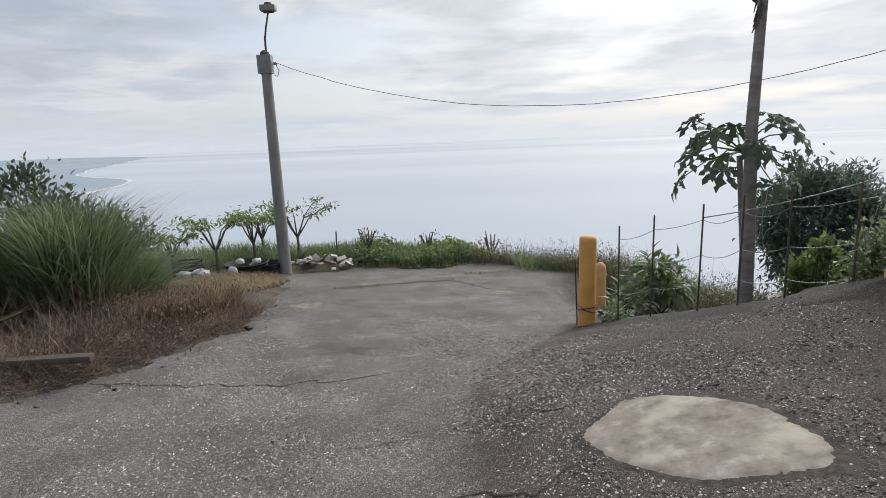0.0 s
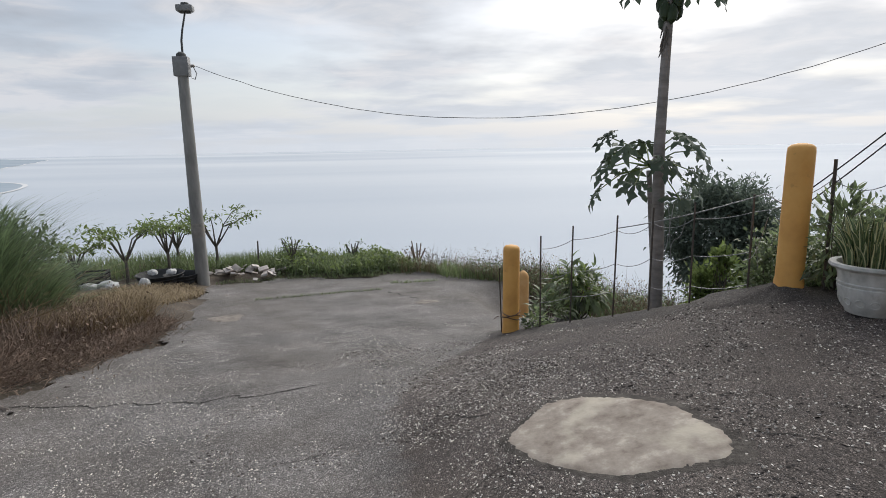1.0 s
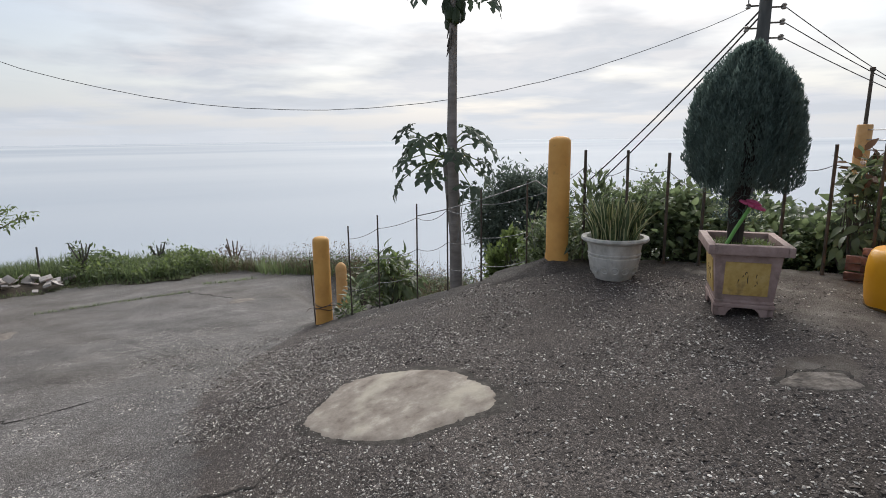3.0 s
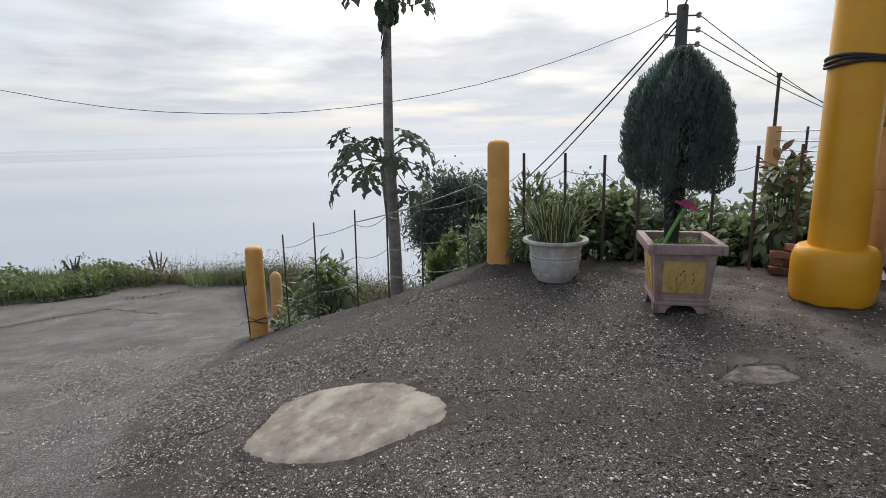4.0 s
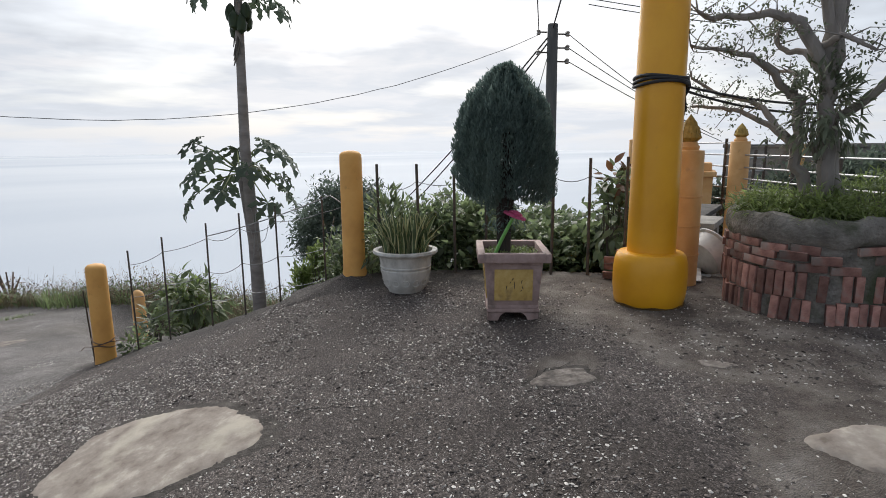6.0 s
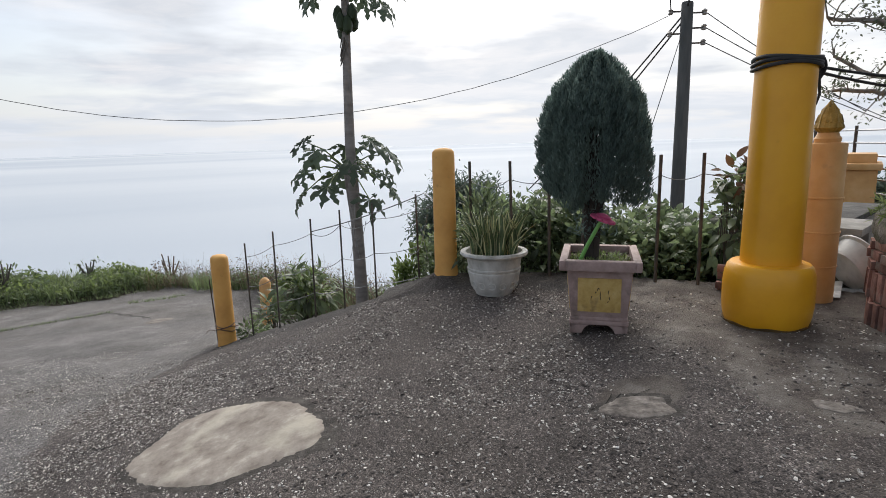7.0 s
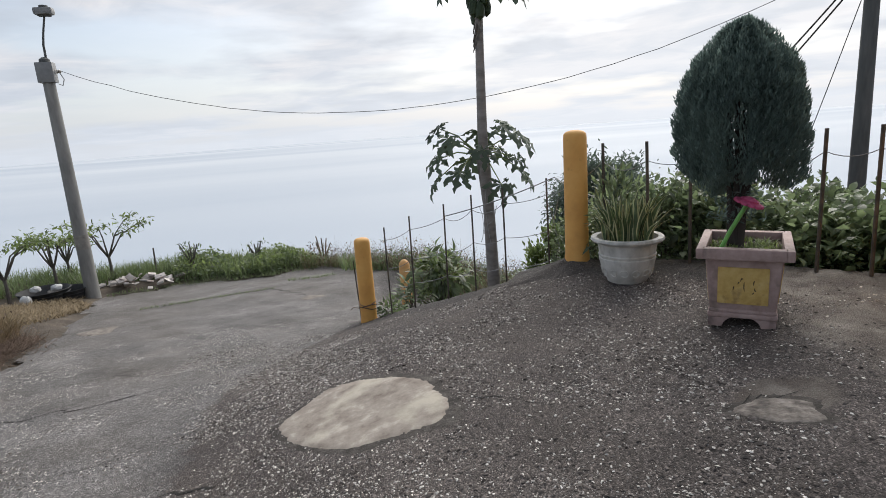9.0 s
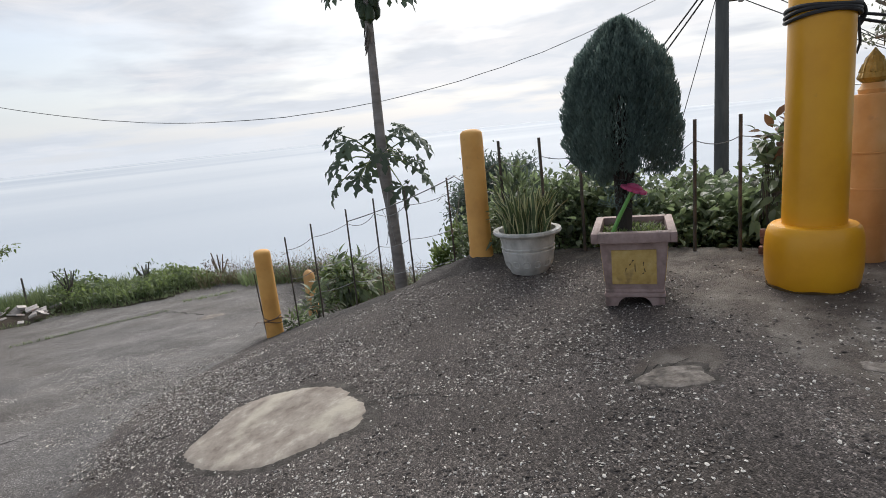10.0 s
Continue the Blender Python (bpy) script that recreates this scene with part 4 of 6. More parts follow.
part("body", frustum(0.368, 0.43, 0.075, 0.40), PINK_POT, planter)
part("plinth", box((0.392, 0.392, 0.028), (0, 0, 0.066), 0.008), PINK_POT, planter)
part("plinth", box((0.380, 0.380, 0.02), (0, 0, 0.09), 0.006), PINK_POT, planter)
for k in range(4):
    side = pose(0, 0, 0, 0, 0, 90 * k)
    part("rim_side", box((0.53 if k % 2 else 0.472, 0.055, 0.062), (0, -0.2375, 0.432), 0.010), PINK_POT, planter, at=side)
    tilt = math.degrees(math.atan2(0.031, 0.325))
    part("panel", box((0.282, 0.012, 0.215), (0, 0, 0), 0.004), PANEL_YELLOW, planter, "ochre panel with a worn dark motif", at=side @ pose(0, -0.2015, 0.243, tilt))
    for cx, cz, wx, wz, a0, a1 in ((-0.005, 0.020, 0.008, 0.026, 0.8, 2.9), (0.012, 0.004, 0.006, 0.034, 2.4, 4.4), (-0.022, 0.000, 0.006, 0.022, 1.0, 2.6), (0.064, 0.016, 0.006, 0.018, 1.4, 3.6), (0.072, -0.012, 0.007, 0.014, 2.6, 5.0), (0.055, -0.028, 0.006, 0.012, 4.0, 6.0), (-0.048, -0.035, 0.005, 0.030, 1.2, 3.0)):
        stroke = tube([Vector((cx + wx * math.cos(t), 0, cz + wz * math.sin(t))) for t in np.linspace(a0, a1, 9)], [0.001, 0.002, 0.0032, 0.0036, 0.003, 0.0034, 0.0028, 0.002, 0.001], 5)
        part("brush_stroke", stroke, SOIL, planter, "worn dark brush stroke", at=side @ pose(0.0, -0.2072, 0.243, tilt))
    part("foot", bracket(-1), PINK_POT, planter, at=side)
    part("foot", bracket(1), PINK_POT, planter, at=side)
part("soil", frustum(0.40, 0.44, 0.36, 0.415, 0.005), SOIL, planter, "dark soil with small weeds")
bm = blades(460, disc(0, 0, 0.20, 0.20, lambda x, y: 0.41 + 0 * x), 0.05, 0.012, 0.03)
part("weed_growth", finish(bm, LEAF_LIGHT), LEAF_LIGHT, planter, "low green weeds")

cyp = thing("cypress", pose(3.284, 3.170, 0.85), "dense dark egg-shaped dwarf cypress in the square planter", "tree")
for k in range(16):
    a = 2 * math.pi * k / 16 + rng.normal() * 0.2
    r = rng.uniform(0.06, 0.26)
    part("stem", tube([(0.02 * math.cos(a), 0.02 * math.sin(a), 0.0), (0.035 * math.cos(a), 0.035 * math.sin(a), 0.28), (0.5 * r * math.cos(a), 0.5 * r * math.sin(a), 0.55), (r * math.cos(a), r * math.sin(a), 0.9 + rng.uniform(0, 0.25))], [0.028, 0.022, 0.012, 0.004], 6), BARK_DARK, cyp)


def egg(n):
    """Places on and under a bell-shaped crown: several upright plumes with a ragged skirt and top."""
    t = rng.uniform(0, 1, n) ** 1.08
    prof_r = 0.346 * np.interp(t, [0, 0.06, 0.18, 0.36, 0.52, 0.68, 0.80, 0.89, 0.95, 1.0], [0.78, 0.94, 1.0, 1.0, 0.96, 0.85, 0.70, 0.51, 0.34, 0.10])
    a = rng.uniform(0, 2 * math.pi, n)
    lump = 1 + 0.03 * np.sin(5 * a + 5 * t) + 0.045 * np.sin(9 * a + 13 * t) * np.sin(6 * a - 17 * t) + 0.03 * np.sin(17 * a + 29 * t) * np.sin(13 * a - 23 * t) + 0.025 * np.sin(31 * a - 47 * t)
    rr = prof_r * lump * (1 - np.where(t > 0.8, 0.95, 0.55) * rng.uniform(0, 1, n) ** np.where(t > 0.8, 1.0, 2.0))
    z = 0.47 + 0.875 * t + (0.05 * np.sin(3 * a + 0.5) + 0.035 * np.sin(7 * a)) * (1 - t) + 0.03 * np.sin(13 * a) * t
    return np.stack([rr * np.cos(a), rr * np.sin(a), z], -1), a, t


def sprays(n, length, width):
    p, a, t = egg(n)
    # light gaps low down between the plumes
    gap = (np.abs(a - 3.95) < 0.16) & (t < 0.5)
    gap = (gap | ((np.sin(11 * a - 2.0 * t) < -0.35) & (t < 0.26))) & (rng.uniform(0, 1, len(a)) < 0.8)
    p, a = p[~gap], a[~gap]
    out = np.stack([np.cos(a), np.sin(a), np.full_like(a, 2.4)], -1)
    return leaves(p, out, leaf_shape(length, width, 0.3, -0.05, 2), (0.6, 1.4), 0.6)


part("foliage", finish(sprays(95000, 0.024, 0.0065), CYPRESS), CYPRESS, cyp)
plumes = np.concatenate([np.stack([0.10 * h * math.cos(q) + rng.normal(0, 0.012, 130), 0.10 * h * math.sin(q) + rng.normal(0, 0.012, 130), 1.25 + h * 0.12 * rng.uniform(0, 1, 130)], -1) for q, h in ((0.4, 0.75), (1.9, 0.9), (3.0, 0.55), (4.2, 1.0), (5.4, 0.8))])
part("foliage", finish(leaves(plumes, random_dirs(len(plumes), 1.8), leaf_shape(0.034, 0.009, 0.3, -0.05, 2), (0.6, 1.3), 0.4), CYPRESS), CYPRESS, cyp)
p = np.stack([rng.normal(0, 0.06, 700), rng.normal(0, 0.06, 700), rng.uniform(0.22, 0.6, 700)], -1)
part("inner_foliage", finish(leaves(p, random_dirs(700, 1.2), leaf_shape(0.05, 0.012, 0.3, 0.1, 2), (0.6, 1.2)), CYPRESS), CYPRESS, cyp)

PINK = material("pink_felt", [(0.48, 0.07, 0.17), (0.60, 0.11, 0.23)], 12, 0.75, 0.2, 90)
STALK = material("green_plastic_stalk", [(0.14, 0.36, 0.08), (0.17, 0.42, 0.10)], 8, 0.45, 0)
flower = thing("toy_flower", pose(3.127, 3.143, 0.895), "pink plastic flower on a bright green stalk", "ornament")
part("stalk", tube([(0, 0, -0.02), (0.05, -0.048, 0.14), (0.105, -0.10, 0.29)], 0.0125, 8), STALK, flower)
head = part("flower_head", lathe([(0.02, -0.02), (0.045, 0.0), (0.05, 0.018), (0.02, 0.03), (0, 0.032)], 20), PINK, flower, "pink flower head", at=pose(0.116, -0.112, 0.313, 16, 14, 0))
petal = mesh_of("petal", box((0.05, 0.034, 0.016), (0.058, 0, 0.006), 0.007), PINK)
for k in range(12):
    part("petal", petal, PINK, head, at=pose(0, 0, 0, 0, 8, 30 * k))

# ---- lamp post ----
LP = (-4.64, 16.0, -1.92)
lamp = thing("street_lamp", pose(*LP), "slender grey concrete lamp post with a meter box", "street lamp")
part("post", lathe([(0.175, -0.3), (0.17, 0), (0.125, 5.4), (0.12, 5.78), (0, 5.79)], 20), POLE_GREY, lamp)
part("stain_band", lathe([(0.165, 1.35), (0.1655, 1.36), (0.161, 1.7), (0.160, 1.71)], 20, False), CONCRETE, lamp, "pale scraped patch")
part("meter_box", box((0.36, 0.26, 0.46), (0, -0.02, 5.58), 0.02), BOX_GREY, lamp, "grey metal meter box")
part("box_cap", lathe([(0.12, 5.79), (0.11, 5.88), (0.05, 5.93), (0, 5.935)], 16), DARK_POLE, lamp, "dark pole cap")
part("arm", tube([(0.04, 0, 5.85), (0.045, 0, 6.2), (0.09, 0, 6.45), (0.19, 0, 6.85)], [0.028, 0.026, 0.024, 0.022], 8), DARK_POLE, lamp)
part("lamp_head", box((0.40, 0.24, 0.16), (0.20, -0.02, 6.93), 0.05), BOX_GREY, lamp, "grey lamp head")
part("lamp_cap", lathe([(0.1, 7.00), (0.09, 7.06), (0, 7.08)], 14), DARK_POLE, lamp, at=pose(0.20, 0, 0))
part("lens", box((0.26, 0.15, 0.06), (0.20, -0.02, 6.85), 0.02), DARK_CONCRETE, lamp, "dull lamp glass")
insul = material("porcelain", [(0.25, 0.23, 0.21), (0.36, 0.34, 0.31)], 10, 0.3, 0)
part("insulator", lathe([(0.02, 0), (0.05, 0.01), (0.03, 0.04), (0.05, 0.07), (0.02, 0.1)], 12), insul, lamp, at=pose(0.20, 0, 5.6, 0, 90, 0))
part("loose_wire", tube([(0.26, 0, 5.58), (0.33, 0, 5.42), (0.28, 0, 5.28), (0.2, 0, 5.32)], 0.012, 6), WIRE, lamp)

# ---- utility pole ----
UP, UTOP = (11.12, 8.86), 4.38
upole = thing("utility_pole", pose(*UP, -3.2), "dark concrete utility pole with porcelain insulators", "utility pole")
part("post", lathe([(0.172, 0), (0.117, 7.55), (0.105, UTOP + 3.2), (0, UTOP + 3.205)], 20), DARK_POLE, upole)
for k, dz in enumerate((0.22, 0.52, 0.82)):
    z = UTOP + 3.2 - dz
    part("bracket", tube([(0.08, -0.06, z), (0.30, -0.21, z)], 0.018, 6), STEEL, upole)
    part("insulator", lathe([(0.03, -0.07), (0.06, -0.05), (0.035, -0.02), (0.06, 0.02), (0.03, 0.05)], 12), insul, upole, at=pose(0.29, -0.20, z + 0.02))
for dz in (0.18, 0.62):
    z = UTOP + 3.2 - dz
    part("bracket", tube([(-0.1, 0.08, z), (-0.28, 0.2, z)], 0.018, 6), STEEL, upole)
    part("insulator", lathe([(0.03, -0.06), (0.055, -0.04), (0.03, 0), (0.055, 0.03), (0.03, 0.05)], 12), insul, upole, at=pose(-0.27, 0.19, z))


def line_wire(name, a, b, drop, r, mat, label, n=28, wob=0.0):
    pts = sag(a, b, drop, n)
    pts = [p + Vector(rng.normal(size=3) * wob) for p in pts]
    ob = part(name, tube(pts, r, 6), mat)
    return tagged(ob, label, "cable", "overhead lines")


# the long sagging wire from the lamp post to the pole
A, B = (LP[0] + 0.30, LP[1], LP[2] + 5.6), (UP[0] - 0.27, UP[1] + 0.19, UTOP - 0.24)
line_wire("overhead_wire", A, B, 1.69, 0.0062, CABLE, "thin twisted wire sagging between lamp post and pole", 40, 0.006)
for k, e in enumerate(((17.6, 8.4, 2.15), (17.8, 8.0, 1.95), (17.97, 7.76, 1.74))):
    line_wire("overhead_wire", (UP[0] + 0.29, UP[1] - 0.2, UTOP - 0.2 - 0.3 * k), e, 0.08, 0.010, CABLE, "thin black service wire from the pole", 14)
for k in range(2):
    line_wire("overhead_wire", (UP[0] - 0.1, UP[1], UTOP - 0.25 - 0.12 * k), (11.45 + 0.25 * k, 14.7, 0.1 - 0.2 * k), 0.1, 0.018, CABLE, "thick black cable running down the slope", 14)
line_wire("overhead_wire", (UP[0], UP[1], UTOP - 0.1), (7.62, 5.66, 4.85), 0.02, 0.018, CABLE, "thick black cable leading overhead", 10)
line_wire("overhead_wire", (UP[0] - 0.25, UP[1] + 0.2, UTOP - 0.15), (9.4, 8.0, 5.6), 0.02, 0.012, CABLE, "thin twisted wire rising overhead", 10)
line_wire("overhead_wire", (UP[0] - 0.1, UP[1] + 0.05, UTOP - 0.7), (9.85, 8.9, 0.9), 0.02, 0.009, CABLE, "thin guy wire from the pole", 8)
for k in range(2):
    line_wire("overhead_wire", (18.2, 12.8, 6.75 - 0.2 * k), (22.0, 9.07, 5.95 - 0.2 * k), 0.05, 0.016, CABLE, "distant black power line", 8)

# ---- wire fence ----
fence = thing("wire_fence", pose(0, 0, 0), "rusty iron stakes strung with loose wire along the paving edge", "fence")
STAKES = [(1.70, 0.60), (1.96, 0.76), (2.28, 0.92), (2.51, 1.03), (2.75, 1.11), (3.05, 1.21), (3.39, 1.52), (3.62, 1.52), (3.83, 1.50), (4.01, 1.31), (4.365, 1.56), (4.55, 1.57), (4.735, 1.58)]


def fence_y(x):
    return 7.20 - (x - 1.70) * 1.3646


for i, (x, top) in enumerate(STAKES):
    y = fence_y(x)
    z0 = floor_z(x, y) - 0.25
    lean = rng.normal() * 0.012
    part("stake", tube([(x + lean, y, z0), (x + lean * 0.4, y, (z0 + top) / 2), (x, y, top)], 0.0095 if i < 6 else 0.0135, 8), STEEL, fence)
levels = ((0.16, 0.07), (0.52, 0.05), (0.82, 0.04))
for k, (down, drop) in enumerate(levels):
    pts = []
    run = STAKES if k == 0 else STAKES[:6]
    for (x0, t0), (x1, t1) in zip(run, run[1:]):
        a, b = (x0, fence_y(x0), t0 - down), (x1, fence_y(x1), t1 - down)
        pts += sag(a, b, drop * rng.uniform(0.2, 1.2), 6)[:-1]
    pts.append(Vector((run[-1][0], fence_y(run[-1][0]), run[-1][1] - down)))
    part("wire", tube(pts, 0.0036, 5), WIRE, fence)
for k in range(7):
    x = rng.uniform(2.5, 3.3)
    y = fence_y(x)
    a0 = Vector((x, y, 1.0))
    part("loose_wire", tube([a0 + Vector((0.09 * t * math.cos(k), 0.02 * t, -0.22 * t + 0.1 * math.sin(t * 2 + k))) for t in np.linspace(0, 2, 9)], 0.003, 4), WIRE, fence)
# white plastic-covered strand from the stakes to the mango side
part("strand", tube(sag((2.28, 6.42, 0.78), (3.10, 5.28, 1.22), 0.03, 8) + [Vector((3.2, 5.1, 1.1))], 0.006, 5), WIRE, fence)

# ---- papaya ----
pap = thing("papaya_tree", pose(2.895, 6.77, -0.65), "tall slender papaya tree with hanging fruit and dry stalks", "papaya tree")
part("trunk", tube([(0.06, -0.03, -0.1), (0.05, -0.02, 0.3), (0.04, -0.01, 1.3), (0.01, 0, 2.3), (0.03, 0, 3.2), (0.05, 0, 3.9), (0.06, 0, 4.3)], [0.094, 0.082, 0.070, 0.060, 0.050, 0.045, 0.041], 14), PAPAYA_BARK, pap)
for k in range(7):
    a = 2 * math.pi * k / 7
    bm = lathe([(0.001, -0.11), (0.05, -0.07), (0.062, 0.0), (0.045, 0.06), (0.012, 0.1)], 12)
    part("fruit", bm, FRUIT, pap, "green papaya fruit", at=pose(0.05 + 0.085 * math.cos(a), 0.085 * math.sin(a), 3.70 + 0.09 * math.sin(k * 2.4), 0, 0, 0))
for k in range(9):
    a = rng.uniform(2.2, 4.4)
    part("dry_stalk", tube([(0.04, 0, 3.62), (0.04 + 0.06 * math.cos(a), 0.05 * math.sin(a), 3.52 - 0.03 * k), (0.03 + 0.075 * math.cos(a), 0.06 * math.sin(a), 3.42 - 0.025 * k)], [0.008, 0.011, 0.005], 5), BARK, pap, "withered hanging stalk")


def palmate(size):
    """A deeply lobed papaya leaf, drooping towards its tips."""
    verts, faces = [(0, 0, 0)], []
    for k, (ang, ln) in enumerate(((-130, 0.55), (-88, 0.8), (-44, 0.95), (0, 1.0), (44, 0.95), (88, 0.8), (130, 0.55))):
        a = radians(ang)
        d, s = Vector((math.sin(a), math.cos(a), 0)), Vector((math.cos(a), -math.sin(a), 0))
        k0 = len(verts)
        for t, w in ((0.30, 0.12), (0.46, 0.10), (0.55, 0.24), (0.68, 0.10), (0.80, 0.14)):
            dz = Vector((0, 0, -0.38 * (t * ln) ** 2))
            c = d * t * ln + dz
            verts += [tuple((c - s * w * ln - Vector((0, 0, 0.05 * w))) * size), tuple(c * size), tuple((c + s * w * ln - Vector((0, 0, 0.05 * w))) * size)]
        tip = len(verts)
        verts.append(tuple((d * ln + Vector((0, 0, -0.42 * ln * ln))) * size))
        faces += [(0, k0 + 1, k0), (0, k0 + 2, k0 + 1)]
        for r in range(4):
            i = k0 + 3 * r
            faces += [(i, i + 1, i + 4, i + 3), (i + 1, i + 2, i + 5, i + 4)]
        i = k0 + 12
        faces += [(i, i + 1, tip), (i + 1, i + 2, tip)]
    return verts, faces


def papaya_crown(ob, hub, n, reach, size, drop, mat):
    hub = Vector(hub)
    for k in range(n):
        a = 2.39996 * k + 0.3
        up0 = 0.75 - 1.45 * (k / n)
        L = reach * rng.uniform(0.75, 1.1)
        d = Vector((math.cos(a), math.sin(a), 0))
        end = hub + d * L * math.cos(up0 * 0.8) + Vector((0, 0, L * math.sin(up0) - drop * L))
        mid = hub.lerp(end, 0.5) + Vector((0, 0, 0.10 * L))
        st = part("petiole", tube([hub - Vector((0, 0, 0.002 * k)), mid, end], [0.011, 0.008, 0.005], 6), LEAF_LIGHT, ob)
        fwd = (d * 0.75 + Vector((rng.normal() * 0.15, rng.normal() * 0.15, -0.62 + 0.45 * up0))).normalized()
        m = np.array([tuple(fwd)])
        turn = Matrix([list(r) for r in turns_from(m, np.array([[d.x * 0.6, d.y * 0.6 - 0.35, 0.75]]))[0]]).to_4x4()
        me = bpy.data.meshes.new("leaf")
        v, f = palmate(size * rng.uniform(0.8, 1.15))
        v = [(x + rng.normal() * 0.008, y + rng.normal() * 0.008, z + rng.normal() * 0.012) for x, y, z in v]
        me.from_pydata(v, [], f)
        part("leaf", finish(me, mat), mat, ob, at=Matrix.Translation(end - fwd * 0.03) @ turn)


papaya_crown(pap, (0.06, 0, 4.28), 11, 0.50, 0.30, 0.35, LEAF_PAPAYA)
young = thing("papaya_tree", pose(3.03, 6.96, -0.7), "young papaya tree with broad lobed dark leaves", "papaya tree")
part("trunk", tube([(0, 0, -0.1), (-0.02, 0.01, 1.0), (-0.12, 0.02, 2.05)], [0.045, 0.035, 0.03], 10), PAPAYA_BARK, young)
papaya_crown(young, (-0.12, 0.02, 2.12), 16, 0.62, 0.285, 0.02, LEAF_PAPAYA)

# ---- growth beyond the railing ----
for x, y, rx, rz in ((11.6, 3.9, 0.55, 0.62), (11.9, 2.9, 0.7, 0.75), (11.7, 1.9, 0.7, 0.70), (11.2, 4.9, 0.45, 0.45)):
    shrub("bush", pose(x, y, -0.05), (rx, rx, rz), 70, 40, OVAL, LEAF_MANGO, "grey-green bush beyond the steel railing", "bush", "bushes beyond the railing", spread=0.12, size=(0.7, 1.3), wild=0.8)

# ---- garden shrubs and trees beyond the fence ----
mango = thing("mango_tree", pose(8.75, 14.05, -3.4), "round dense dark green mango tree", "tree")
p, out, c = clumps(170, 130, (1.5, 1.48, 1.47), 0.185, 0.55)
out[:, 2] += 0.1
part("foliage", finish(leaves(p, out, leaf_shape(0.15, 0.05, 0.2, 0.35), (0.6, 1.2), 0.9), LEAF_MANGO), LEAF_MANGO, mango, at=pose(0, 0, 2.55))
bm = tube([(0, 0, -0.6), (0.03, 0, 0.7), (0, 0, 1.6)], [0.15, 0.12, 0.1], 10)
part("trunk", bm, BARK_DARK, mango)
for q in c[::7]:
    part("limb", twigs([q], (0, 0, -1.2), 0.05, 0.01), BARK_DARK, mango, at=pose(0, 0, 2.55))
for k, (x, y, z, r) in enumerate(((7.6, 9.2, -1.2, 0.9), (6.9, 8.0, -1.0, 0.6))):
    shrub("shrub", pose(x, y, z), (r, r, r * 0.85), 46, 40, OVAL, LEAF_DARK, "dark leafy shrub on the slope", spread=0.1, group="slope shrubs")
for k, (x, y, h) in enumerate(((3.73, 6.70, 0.52), (3.92, 6.5, 0.38), (3.58, 6.85, 0.36))):
    z0 = -0.55
    shrub("sapling", pose(x, y, z0), (0.11, 0.11, h), 34, 24, OVAL, LEAF_LIGHT, "upright yellow-green leafy sapling", spread=0.05, size=(0.5, 0.9), group="saplings by the fence")
# bush with long hanging leaves by the low posts
shrub("shrub", pose(2.70, 8.6, -0.92), (0.44, 0.40, 0.30), 20, 13, leaf_shape(0.20, 0.07, 0.25, 0.7), LEAF_MID, "leafy mango sapling with long drooping leaves", spread=0.075, size=(0.6, 1.1), up=-0.25, foot=-1.5)
shrub("young_shoots", pose(2.70, 8.58, -0.76), (0.34, 0.30, 0.27), 24, 14, leaf_shape(0.16, 0.05, 0.25, 0.3), LEAF_LIGHT, "fresh yellow-green shoots on the mango sapling", spread=0.05, size=(0.6, 1.0), up=0.5)
shrub("shrub", pose(2.15, 8.2, -0.95), (0.20, 0.20, 0.24), 12, 14, leaf_shape(0.16, 0.06, 0.25, 0.6), LEAF_MID, "leafy sapling with long drooping leaves", spread=0.07, size=(0.6, 1.1), up=0.1)
shrub("weed", pose(1.72, 7.45, -0.70), (0.12, 0.12, 0.14), 12, 14, OVAL, LEAF_MID, "small weed at the post foot", spread=0.04, size=(0.5, 0.9), stem=0.005)
# dense growth behind the pots
for k, (x, y, z, rx, rz, shape, mat, lab) in enumerate((
    (3.62, 5.45, -0.45, 0.38, 0.62, OVAL, LEAF_MID, "leafy green vine-grown bush"),
    (3.95, 5.05, -0.40, 0.48, 0.68, OVAL, LEAF_MID, "leafy dark green bush behind the pots"),
    (4.35, 4.70, -0.42, 0.50, 0.70, BROAD, LEAF_MID, "bush with broad green leaves behind the pots"),
    (4.75, 4.20, -0.42, 0.50, 0.58, BROAD, LEAF_MID, "bush with broad dark leaves behind the pots"),
    (5.15, 3.85, -0.37, 0.46, 0.58, BROAD, LEAF_MID, "bush with broad green leaves by the stakes"),
    (4.85, 5.45, -0.60, 0.72, 0.80, OVAL, LEAF_MID, "leafy green bush lower on the slope"),
    (5.65, 4.75, -0.55, 0.70, 0.66, BROAD, LEAF_MID, "broad-leaved bush lower on the slope"),
    (5.55, 3.45, -0.30, 0.42, 0.62, BROAD, LEAF_MID, "dark bush beside the post"),
)):
    shrub("bush", pose(x, y, z), (rx, rx, rz * 1.06), 84, 58, shape, mat, lab, "bush", "bushes behind the pots", spread=0.10, size=(0.3, 0.78), wild=0.9)
